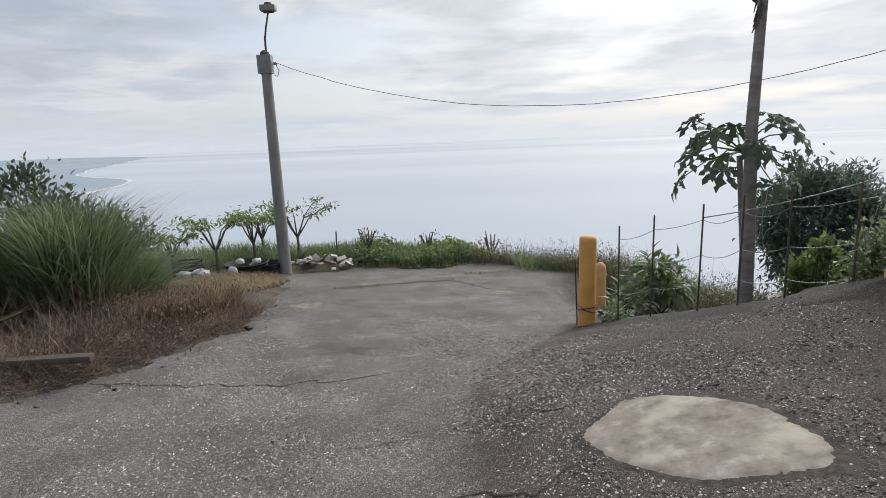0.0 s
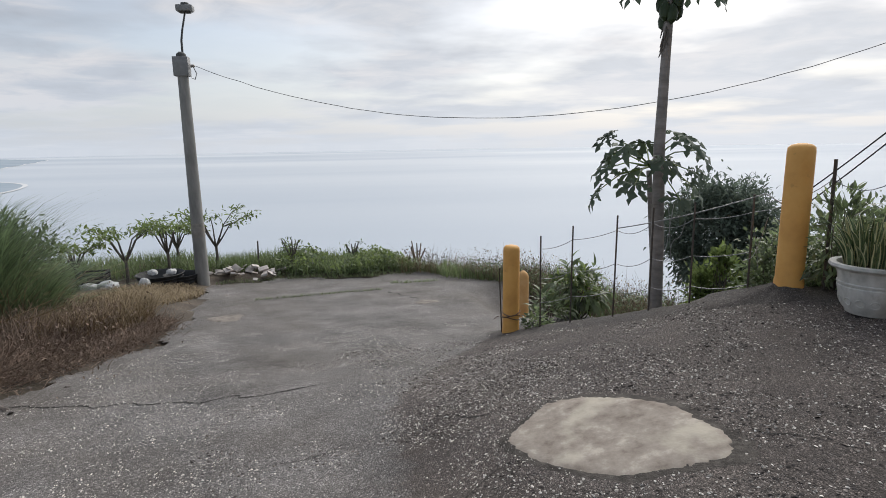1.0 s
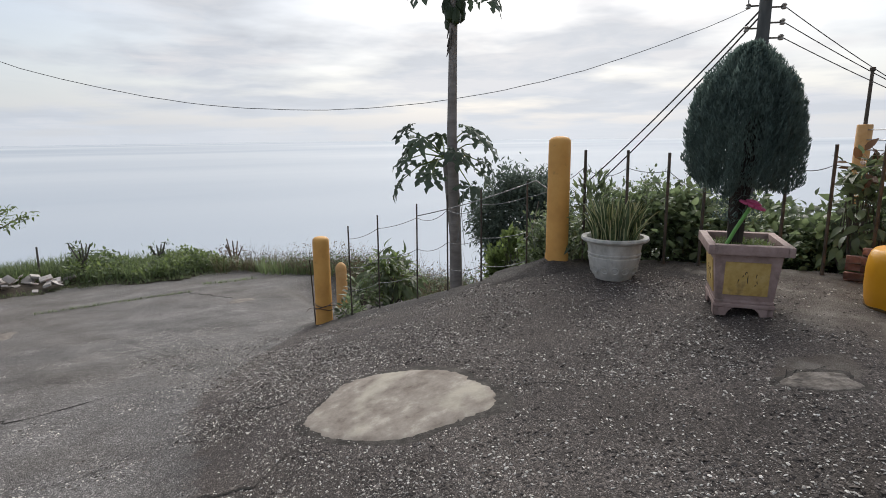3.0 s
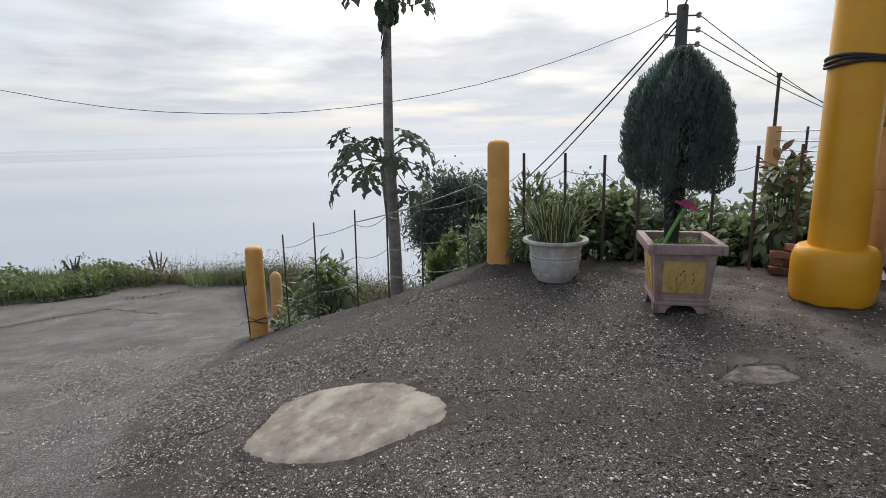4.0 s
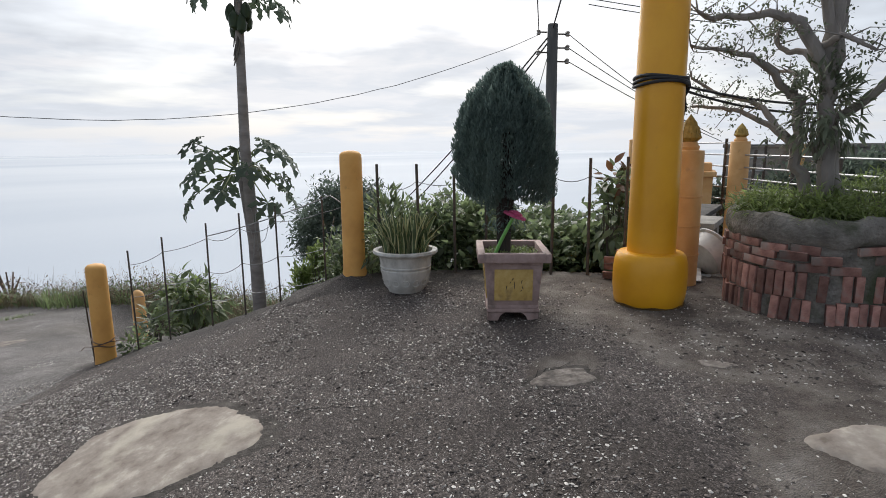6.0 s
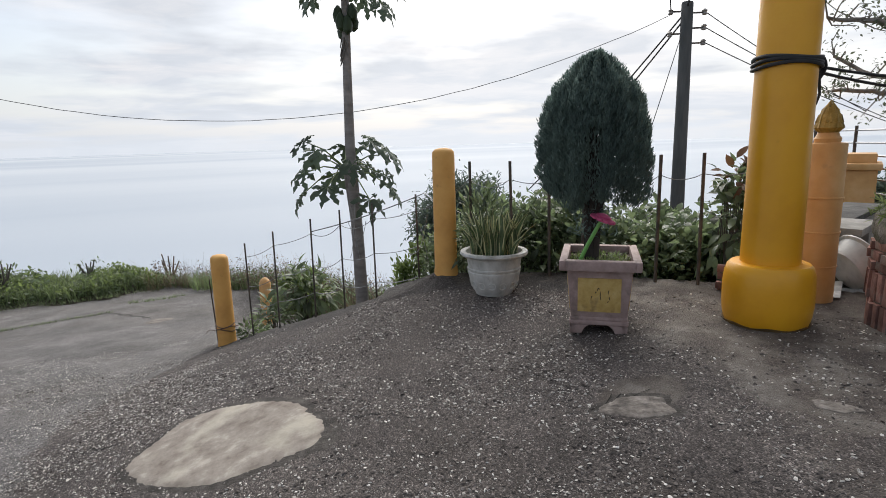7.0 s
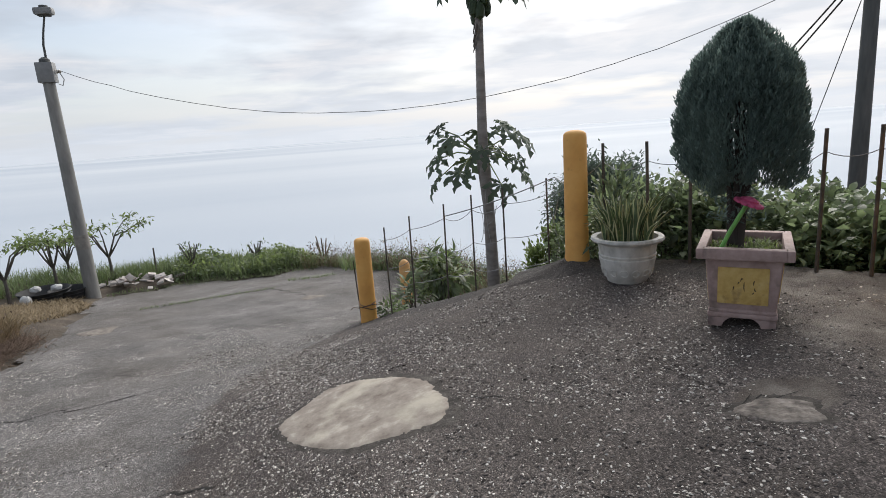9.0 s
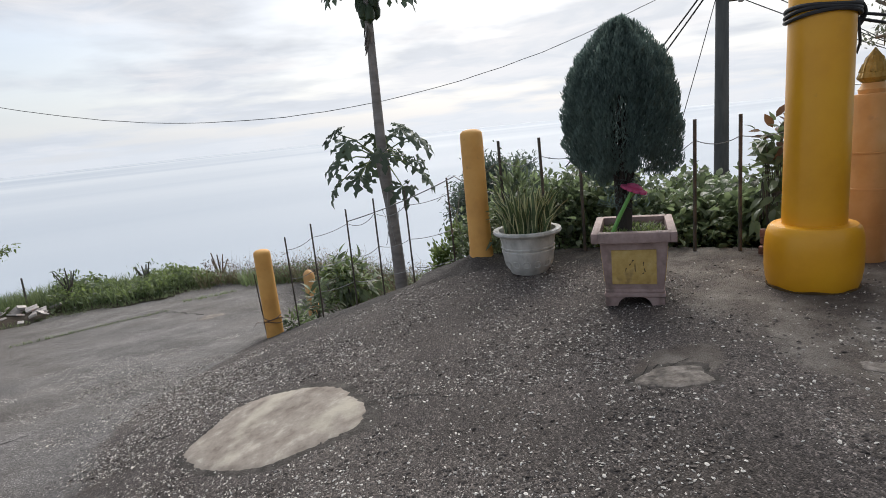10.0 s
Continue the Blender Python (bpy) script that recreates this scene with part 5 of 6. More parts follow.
# taller plant with big hanging leaves by the last stakes
for k, (x, y, r) in enumerate(((5.10, 3.22, 0.26), (4.98, 3.34, 0.14))):
    shrub("big_leaf_shrub", pose(x, y, 0.30), (r, r, 0.54), 34, 6, leaf_shape(0.20, 0.11, 0.2, 0.5), LEAF_MID, "shrub with large hanging leaves by the stakes", spread=0.08, up=-0.35, size=(0.4, 0.75), group="large-leaved shrubs")
shrub("red_tip", pose(4.98, 3.30, 1.30), (0.12, 0.12, 0.08), 8, 4, leaf_shape(0.12, 0.05, 0.2, 0.3), LEAF_RED, "reddish young leaves at a shrub's top", spread=0.03, stem=0.004)
shrub("vine", pose(3.50, 4.90, 0.50), (0.16, 0.14, 0.36), 30, 16, NARROW, LEAF_MID, "feathery vine climbing a stake behind the pot", spread=0.06, size=(0.6, 1.0), stem=0.005)

# loose bricks and white plastic by the column
stack = thing("brick_stack", pose(4.60, 3.02, 0.46, 0, 0, 20), "small stack of old red bricks", "bricks")
for k in range(9):
    part("brick", brick_h, BRICK, stack, at=pose(0.02 * (k % 3), 0.10 * (k % 2) - 0.05, 0.035 + 0.065 * (k // 2), 0, 0, rng.uniform(-12, 12)))
WHITE = material("dirty_white_plastic", [(0.42, 0.42, 0.42), (0.58, 0.58, 0.57), (0.68, 0.68, 0.67)], 6, 0.45, 0.1, 40, stain=((0.28, 0.27, 0.25), 6, 0.62))
basin = thing("plastic_basin", pose(5.32, 2.62, 0.66, 62, 12, 60), "white plastic basin leaning on its side", "basin")
part("bowl", lathe([(0.0, 0.0), (0.16, 0.005), (0.21, 0.13), (0.235, 0.14), (0.235, 0.15), (0.2, 0.145), (0.15, 0.02), (0, 0.015)], 32, False), WHITE, basin)
slab = thing("stone_bench", pose(5.72, 2.82, 0.50, 0, 0, 15), "pale stone bench with a flat slab seat", "bench")
part("seat", box((0.62, 0.30, 0.06), (0, 0, 0.44), 0.012), CONCRETE, slab)
part("leg", box((0.10, 0.24, 0.43), (-0.2, 0, 0.2), 0.01), CONCRETE, slab)
part("leg", box((0.10, 0.24, 0.43), (0.2, 0, 0.2), 0.01), CONCRETE, slab)
sheet_bm = bmesh.new()
bmesh.ops.create_grid(sheet_bm, x_segments=16, y_segments=12, size=0.5)
for v in sheet_bm.verts:
    v.co = Vector((v.co.x * 0.5, v.co.y * 0.34, 0.012 + 0.03 * abs(math.sin(9 * v.co.x + 4 * v.co.y) * math.cos(7 * v.co.y))))
bmesh.ops.solidify(sheet_bm, geom=sheet_bm.faces[:], thickness=0.003)
bag = tagged(part("plastic_sheet", sheet_bm, WHITE, at=pose(5.12, 2.72, 0.53, 0, 0, 25)), "crumpled white plastic sheet on the ground", "plastic sheet")

# ---- verge by the lamp post ----
def soil_z(x, y):
    return garden(np.asarray(x, float), np.asarray(y, float))


def gz(x, y):
    return float(soil_z(x, y))


def plum(at, spread, height, seed_turn, label, leaf=LEAF_LIGHT):
    """A small spreading fruit tree: crooked limbs from a short trunk, leaf tufts at their ends."""
    ob = thing("fruit_tree", at, label, "tree", "small trees by the lamp post")
    part("trunk", tube([(0, 0, -0.1), (0.02, 0, height * 0.25), (0, 0.02, height * 0.42)], [0.05, 0.042, 0.036], 8), BARK, ob)
    pts = []
    for k in range(7):
        a = seed_turn + 2.39996 * k
        r = spread * rng.uniform(0.6, 1.05)
        e = Vector((1.15 * r * math.cos(a), r * math.sin(a) * 0.8, height * rng.uniform(0.78, 1.0)))
        m = Vector((0.38 * e.x, 0.38 * e.y, height * 0.74))
        part("limb", tube([(0, 0.02, height * 0.38), m * 0.55 + Vector((0, 0, height * 0.16)), m, e.lerp(m, 0.4) + Vector((0, 0, 0.05)), e], [0.03, 0.024, 0.018, 0.013, 0.007], 6), BARK, ob)
        for t in (0.6, 0.85, 1.0):
            pts.append(m.lerp(e, t) + Vector((0, 0, 0.04)))
    pts = np.array([tuple(q) for q in pts])
    p = np.repeat(pts, 15, 0) + rng.normal(size=(len(pts) * 15, 3)) * np.array((0.15, 0.15, 0.05))
    part("foliage", finish(leaves(p, random_dirs(len(p), 0.1, 0.6), leaf_shape(0.15, 0.05, 0.2, 0.4), (0.7, 1.2), 0.3), leaf), leaf, ob)
    return ob


for k, (x, y, s, h) in enumerate(((-7.7, 16.0, 0.7, 1.15), (-6.45, 15.9, 1.0, 1.55), (-5.75, 16.9, 0.75, 1.65), (-4.75, 18.0, 1.05, 1.75), (-6.0, 18.5, 0.6, 1.2))):
    plum(pose(x, y, gz(x, y)), s, h, k * 1.3, "small spreading fruit tree with crooked limbs and light leaves")

TUB = material("black_rubber", [(0.015, 0.016, 0.018), (0.03, 0.031, 0.034), (0.05, 0.05, 0.052)], 6, 0.6, 0.2, 40)


def tub(at, r, h, label, flat=1.0):
    ob = thing("plastic_tub", at, label, "tub", "black tubs on the verge")
    part("bowl", lathe([(0.0, 0.0), (r * 0.82, 0.0), (r, h * 0.9), (r * 1.06, h), (r * 1.03, h + 0.01), (r * 0.95, h * 0.93), (r * 0.78, 0.03), (0, 0.03)], 28, False), TUB, ob)
    for q in (0.35, 0.65):
        part("rib", lathe([(r * (0.82 + 0.2 * q), h * q - 0.015), (r * (0.86 + 0.2 * q), h * q), (r * (0.82 + 0.2 * q), h * q + 0.015)], 28, False), TUB, ob)
    return ob


crate = thing("plastic_crate", pose(-6.98, 15.3, gz(-6.98, 15.3) - 0.01, 0, 0, 8), "black slatted plastic crate on the dry verge", "crate")
part("bottom", box((0.56, 0.42, 0.03), (0, 0, 0.02), 0.006), TUB, crate)
for k, (w, d) in enumerate(((0.58, 0.22), (0.44, 0.30), (0.58, 0.22), (0.44, 0.30))):
    for z in (0.08, 0.19, 0.30, 0.39):
        part("slat", box((w, 0.025, 0.06 if z < 0.35 else 0.045), (0, -d, z), 0.006), TUB, crate, at=pose(0, 0, 0, 0, 0, 90 * k))
    part("corner", box((0.05, 0.05, 0.41), (w / 2 - 0.02, -d, 0.21), 0.008), TUB, crate, at=pose(0, 0, 0, 0, 0, 90 * k))
tub(pose(-5.6, 15.75, gz(-5.6, 15.75) - 0.01), 0.55, 0.28, "wide low black basin with white bags in it")
tub(pose(-5.15, 15.95, gz(-5.15, 15.95) - 0.01), 0.42, 0.26, "low black basin beside the lamp post")


def sack(at, size, label, mat=WHITE):
    bm = bmesh.new()
    bmesh.ops.create_icosphere(bm, subdivisions=3, radius=1)
    for v in bm.verts:
        n = noise.noise(v.co * 2.1 + Vector(at.translation)) * 0.28 + noise.noise(v.co * 5.3) * 0.10
        v.co = Vector((v.co.x * size[0], v.co.y * size[1], max(v.co.z, -0.55) * size[2])) * (1 + n)
    return tagged(part("sack", bm, mat, at=at), label, "bag", "bags on the verge")


for x, y, s in ((-6.85, 14.75, (0.20, 0.14, 0.10)), (-6.45, 14.8, (0.22, 0.15, 0.12)), (-6.3, 14.65, (0.2, 0.14, 0.09)), (-5.75, 15.1, (0.13, 0.12, 0.14))):
    sack(pose(x, y, gz(x, y) + s[2] * 0.5, 0, 0, rng.uniform(0, 180)), s, "tied white plastic bag on dry grass")
for x, y in ((-5.75, 15.7), (-5.35, 15.85)):
    sack(pose(x, y, gz(x, y) + 0.30, 0, 0, rng.uniform(0, 180)), (0.14, 0.11, 0.085), "white plastic bag lying in a black basin")

# rubble heap
RUBBLE = material("pale_rubble", [(0.38, 0.345, 0.32), (0.52, 0.475, 0.445), (0.64, 0.60, 0.56)], 4, 0.9, 0.4, 30, random_amount=0.35, stain=((0.45, 0.28, 0.24), 3, 0.58))
rub = thing("rubble_heap", pose(-3.75, 16.95, gz(-3.75, 16.95)), "low heap of pale broken slabs and sacks", "rubble")
for k in range(34):
    x, y = rng.normal(0, 0.55), rng.normal(0, 0.3)
    h = 0.32 * math.exp(-(x * x / 0.7 + y * y / 0.25))
    s = rng.uniform(0.12, 0.34)
    part("slab", box((s, s * rng.uniform(0.5, 0.9), s * rng.uniform(0.10, 0.26)), (0, 0, 0), 0.015), RUBBLE, rub, at=pose(x, y, h * rng.uniform(0.3, 1) + 0.04, rng.uniform(-35, 35), rng.uniform(-35, 35), rng.uniform(0, 180)))


# ---- weeds along the road's end ----
def end_y(x):
    return 16.45 + 0.25 * np.sin(1.9 * x) + 0.1 * np.sin(6.3 * x) + 0.12


def stuff(name, me, mat, label, category, group=""):
    return tagged(part(name, finish(me, mat), mat), label, category, group, "stuff")


stuff("weeds", blades(3800, strip(-2.9, 3.2, end_y, 2.6, soil_z), 0.46, 0.020, 0.26), GRASS, "green weeds along the end of the road", "weeds")
n = 3400
x = rng.uniform(-2.9, 3.2, n)
hump = 0.27 + 0.14 * np.sin(2.1 * x + 1) + 0.10 * np.sin(5.7 * x) - 0.05 * x
y = end_y(x) + rng.uniform(0.05, 2.4, n)
p = np.stack([x, y, soil_z(x, y) + rng.uniform(0.02, 1, n) * np.maximum(hump, 0.12) * np.minimum(1, 0.3 + (y - end_y(x)))], -1)
stuff("creeper", leaves(p, random_dirs(n, 0.6), leaf_shape(0.13, 0.085, 0.15, 0.25), (0.6, 1.2), 0.5), LEAF_MID, "leafy green creeper over the bank", "creeper")
stuff("weeds", blades(1500, strip(-4.6, -2.7, lambda x: 17.5 + 0 * x, 1.6, soil_z), 0.5, 0.022, 0.22), GRASS, "green weeds behind the rubble", "weeds")
stuff("dry_weeds", blades(2600, strip(0.6, 7.5, lambda x: 16.3 - 0.55 * np.maximum(x - 1.8, 0), 2.8, soil_z), 0.62, 0.012, 0.30), STRAW, "dry brown weeds along the slope", "weeds")
stuff("dry_weeds", blades(2600, strip(1.6, 6.8, lambda x: 14.6 - 0.7 * np.maximum(x - 1.8, 0), 2.4, soil_z), 0.55, 0.018, 0.28), GRASS, "green weeds along the slope", "weeds")
x = rng.uniform(0.8, 7.0, 2600)
y = 16.4 - 0.75 * np.maximum(x - 1.8, 0) + rng.uniform(0, 2.5, 2600)
p = np.stack([x, y, soil_z(x, y) + rng.uniform(0.1, 0.75, 2600)], -1)
q = np.stack([x, y, soil_z(x, y) + rng.uniform(0.02, 0.42, 2600)], -1)
stuff("creeper", leaves(q, random_dirs(2600, 0.6), leaf_shape(0.11, 0.06, 0.15, 0.25), (0.6, 1.2), 0.6), LEAF_MID, "leafy green weeds along the slope", "weeds")
stuff("dry_seed_heads", leaves(p, random_dirs(2600, 0.7), leaf_shape(0.10, 0.03, 0.1, 0.2, 2), (0.5, 1.1), 0.5), DEAD, "brown seed heads on dry weeds", "weeds")
stuff("grass_tufts", blades(900, strip(-4.3, 2.2, lambda x: end_y(x) - 0.45, 0.5, soil_z), 0.10, 0.012, 0.08), GRASS, "short grass creeping over the asphalt edge", "grass")
for k, (x, y, h) in enumerate(((-2.55, 17.9, 0.85), (-0.75, 18.1, 0.62), (1.25, 18.3, 1.0))):
    z = gz(x, y)
    ob = thing("bare_plant", pose(x, y, z), "bare upright branching plant on the bank", "plant", "bare plants on the bank")
    bm = bmesh.new()
    for j in range(6):
        a = rng.uniform(0, 6.28)
        tube([(0, 0, 0), (0.1 * math.cos(a), 0.1 * math.sin(a), h * 0.5), (0.34 * math.cos(a) * rng.uniform(0.5, 1), 0.2 * math.sin(a), h * rng.uniform(0.8, 1.15))], [0.03, 0.026, 0.016], 6, bm)
    part("stem", bm, DEAD if k == 2 else BARK, ob)
    if k < 2:
        p = np.stack([rng.normal(0, 0.2, 40), rng.normal(0, 0.12, 40), h * rng.uniform(0.6, 1.1, 40)], -1)
        part("foliage", finish(leaves(p, random_dirs(40, 0.5), leaf_shape(0.16, 0.05), (0.6, 1.1)), LEAF_MID), LEAF_MID, ob)
stick = tagged(part("stake", tube([(-3.55, 17.9, gz(-3.55, 17.9)), (-3.53, 17.9, gz(-3.55, 17.9) + 0.85)], [0.03, 0.022], 7), BARK), "weathered wooden stake in the weeds", "stake")

# ---- left verge: tall grass, bush, dead brush, timbers ----
for k, (x, y, h, n, r) in enumerate(((-5.6, 8.7, 2.35, 2200, 0.45), (-5.5, 9.5, 1.2, 1500, 0.45), (-6.5, 9.2, 2.2, 1200, 0.6), (-6.5, 10.7, 1.1, 1200, 0.7))):
    stuff("tall_grass", blades(n, disc(x, y, r, r, soil_z), h, 0.026, 0.80, 0.75, 6), TALL_GRASS, "tall arching green grass clump", "grass", "tall grass clumps")
stuff("tall_grass", blades(260, disc(-5.5, 8.5, 0.9, 0.5, soil_z), 1.5, 0.013, 0.9, 0.9, 6), STRAW, "dry straw blades in the grass clump", "grass")
shrub("shrub", pose(-7.0, 9.9, -0.9), (0.95, 0.9, 1.15), 80, 40, OVAL, LEAF_DARK, "dark leafy shrub behind the tall grass", spread=0.12)
shrub("shrub", pose(-7.3, 12.0, -1.3), (1.0, 0.8, 0.60), 70, 40, OVAL, LEAF_MID, "green shrub behind the tall grass", spread=0.12)
shrub("shrub", pose(-6.1, 9.9, -0.9), (0.75, 0.7, 0.80), 60, 40, OVAL, LEAF_DARK, "dark leafy shrub in the tall grass", spread=0.12)
shrub("shrub", pose(-8.3, 8.9, -0.8), (1.0, 1.0, 1.30), 80, 40, OVAL, LEAF_DARK, "dark leafy shrub at the verge", spread=0.12)
for x, y, z, rx, rz in ((-6.25, 10.9, -1.0, 0.66, 0.80), (-6.85, 12.0, -1.15, 0.75, 0.62), (-5.75, 9.9, -0.95, 0.42, 0.50)):
    shrub("shrub", pose(x, y, z), (rx, rx, rz), 70, 46, OVAL, LEAF_MID, "leafy green shrub beside the tall grass", spread=0.12, size=(0.5, 1.0), group="shrubs by the tall grass", wild=0.8)
stuff("dry_stalks", blades(4200, disc(-4.5, 9.6, 0.72, 1.5, soil_z), 0.46, 0.011, 0.30), STRAW, "golden dry grass at the road edge", "weeds")
stuff("verge_grass", blades(2600, disc(-7.9, 12.9, 1.5, 1.3, soil_z), 0.4, 0.022, 0.3), GRASS, "rough green grass on the verge", "grass")
stuff("verge_grass", blades(2600, disc(-7.0, 18.2, 3.2, 1.4, soil_z), 0.48, 0.024, 0.3), GRASS, "rough green grass behind the small trees", "grass")
stuff("dry_grass", blades(6500, disc(-5.2, 13.0, 1.2, 2.6, soil_z), 0.13, 0.014, 0.16), STRAW, "short dry grass on the verge", "grass")


def brush(n, base, length, r, rise=0.5):
    roots = base(n)
    verts, faces = [], []
    for q in roots:
        d = Vector(rng.normal(size=3))
        d.z = abs(d.z) * rise + rng.uniform(0, 0.3)
        d.normalize()
        L = length * rng.uniform(0.4, 1.2)
        bend = Vector(rng.normal(size=3)) * 0.2 * L
        s = d.orthogonal().normalized()
        o = d.cross(s)
        k = len(verts)
        for t in (0, 0.5, 1.0):
            c = Vector(q) + d * L * t + bend * t * t
            rr = r * (1 - 0.75 * t)
            verts += [tuple(c + rr * (math.cos(a) * s + math.sin(a) * o)) for a in (0, 2.09, 4.19)]
        for g in (0, 3):
            for i in range(3):
                j = (i + 1) % 3
                faces.append((k + g + i, k + g + j, k + g + 3 + j, k + g + 3 + i))
    me = bpy.data.meshes.new("brush")
    me.from_pydata(verts, [], faces)
    return me


stuff("dead_brush", brush(2600, disc(-4.65, 8.1, 0.75, 1.0, soil_z), 0.42, 0.006), DEAD, "tangle of dead brown brush at the road edge", "brush")
stuff("dead_brush", brush(2600, disc(-5.1, 6.75, 1.0, 0.75, soil_z), 0.38, 0.007, 0.35), DEAD, "heap of cut dead branches", "brush")
stuff("dead_brush", brush(900, disc(-6.3, 7.6, 0.9, 0.9, soil_z), 0.7, 0.008, 0.8), DEAD, "dead branches piled against the grass", "brush")
stuff("dry_stalks", blades(1500, disc(-4.6, 9.1, 0.70, 1.1, soil_z), 0.55, 0.010, 0.26), DEAD, "dry upright stalks at the road edge", "weeds")
stuff("dead_leaves", leaves(np.stack([rng.normal(-4.55, 0.6, 2600), rng.normal(7.9, 0.9, 2600), np.zeros(2600)], -1) * np.array((1, 1, 0)) + np.array((0, 0, 1)) * (lambda q: soil_z(q[:, 0], q[:, 1])[:, None])(np.stack([rng.normal(-4.55, 0.6, 2600), rng.normal(7.9, 0.9, 2600)], -1)) + rng.uniform(0, 0.22, (2600, 1)) * np.array((0, 0, 1)), random_dirs(2600, 0.1), leaf_shape(0.05, 0.02, 0.4, 0.3, 2), (0.6, 1.2), 0.6), DEAD, "withered brown leaves in the brush", "leaves")
TIMBER = material("weathered_timber", [(0.06, 0.047, 0.038), (0.105, 0.084, 0.068), (0.17, 0.14, 0.115)], 4, 0.9, 0.4, 30, stretch=(0.15, 1, 1))
for k, (x, y, rz, L) in enumerate(((-4.72, 6.14, 3, 1.75),)):
    tagged(part("timber", box((L, 0.10, 0.07), (0, 0, 0), 0.012), TIMBER, at=pose(x, y, gz(x, y) + 0.12 + 0.10 * k, 4, 0, rz)), "weathered timber lying in the dead brush", "timber", "timbers in the brush")
for k in range(6):
    a = rng.uniform(-40, 40)
    x, y = rng.uniform(-6.1, -4.6), rng.uniform(7.0, 8.4)
    tagged(part("branch", tube([(-0.6, 0, 0), (-0.1, 0.04, 0.08), (0.6, -0.03, 0.2)], [0.014, 0.012, 0.006], 6), STRAW, at=pose(x, y, gz(x, y) + 0.2, 0, -10, a)), "pale bare cut branch on the brush heap", "branch", "cut branches")
STONE = material("grey_stone", [(0.066, 0.055, 0.048), (0.125, 0.107, 0.095), (0.225, 0.198, 0.176)], 8, 0.9, 0.4, 40, random_amount=0.6)
CHIP = material("white_chip", [(0.42, 0.39, 0.345), (0.60, 0.565, 0.51), (0.78, 0.745, 0.685)], 9, 0.85, 0.2, 90, random_amount=0.45)


def pebbles(n, xy, size, mat, name, label, power=3.0):
    """Loose stones: low lumps of many sizes lying on the paving."""
    t = np.array([(1, 0, 0), (0.3, 0.9, 0), (-0.8, 0.6, 0), (-0.7, -0.6, 0), (0.4, -0.9, 0), (0.15, 0.1, 0.75), (0, 0, -0.4)])
    f = [(0, 1, 5), (1, 2, 5), (2, 3, 5), (3, 4, 5), (4, 0, 5), (1, 0, 6), (2, 1, 6), (3, 2, 6), (4, 3, 6), (0, 4, 6)]
    pts = xy(n)
    n = len(pts)
    s = size[0] + (size[1] - size[0]) * rng.uniform(0, 1, n) ** power
    z = paved(pts[:, 0], pts[:, 1]) + s * 0.12
    a = rng.uniform(0, 2 * math.pi, n)
    tl = rng.normal(0, 0.25, (n, 2))
    d = np.stack([np.cos(a), np.sin(a), tl[:, 0]], -1)
    up0 = np.stack([tl[:, 1], tl[:, 0], np.ones(n)], -1)
    sc = np.stack([s, s * rng.uniform(0.35, 0.85, n), s * rng.uniform(0.35, 0.65, n)], -1)
    turn = turns_from(d, up0)
    me = scatter(t, f, (turn * sc[:, None, :], np.stack([pts[:, 0], pts[:, 1], z], -1)))
    me.materials.append(mat)
    return tagged(new(name, me), label, "gravel", "loose gravel", "stuff")


def shoulder_xy(n):
    pts = np.stack([rng.uniform(-1.6, 5.0, n), rng.uniform(0.6, 7.6, n)], -1)
    u, v = fence_uv(pts[:, 0], pts[:, 1])
    dens = np.clip(shoulder_mask(pts[:, 0], pts[:, 1]) + 0.18, 0, 1) * np.clip(1.15 - 1.35 * cement_mask(pts[:, 0], pts[:, 1]), 0.03, 1)
    drift = np.sin(3.1 * pts[:, 0] + 1.3 * np.sin(2.2 * pts[:, 1])) * np.sin(2.7 * pts[:, 1] + 1.1 * np.sin(3.7 * pts[:, 0])) + 0.6 * np.sin(9.0 * pts[:, 0] + 4 * pts[:, 1]) * np.sin(8.3 * pts[:, 1])
    dens = dens * np.clip((v - 0.22) / 0.6, 0.04, 1) * np.clip(0.55 + 0.5 * drift, 0.08, 1)
    return pts[(v > 0.1) & (rng.uniform(0, 1, n) < dens) & (np.hypot((pts[:, 0] - 0.95) / 0.55, (pts[:, 1] - 3.65) / 0.6) > 0.9)]


def road_xy(n):
    pts = np.stack([rng.uniform(-3.6, 1.2, n), rng.uniform(1.5, 9.0, n)], -1)
    return pts[pts[:, 0] > left_edge(pts[:, 1]) + 0.3]


pebbles(240000, shoulder_xy, (0.0020, 0.0125), CHIP, "gravel", "loose pale stone chips on the dark shoulder", 5.5)
pebbles(170000, shoulder_xy, (0.004, 0.017), STONE, "gravel", "loose grey gravel on the dark shoulder", 2.6)
pebbles(70000, road_xy, (0.0022, 0.011), CHIP, "gravel", "scattered pale chips on the worn road", 4.0)


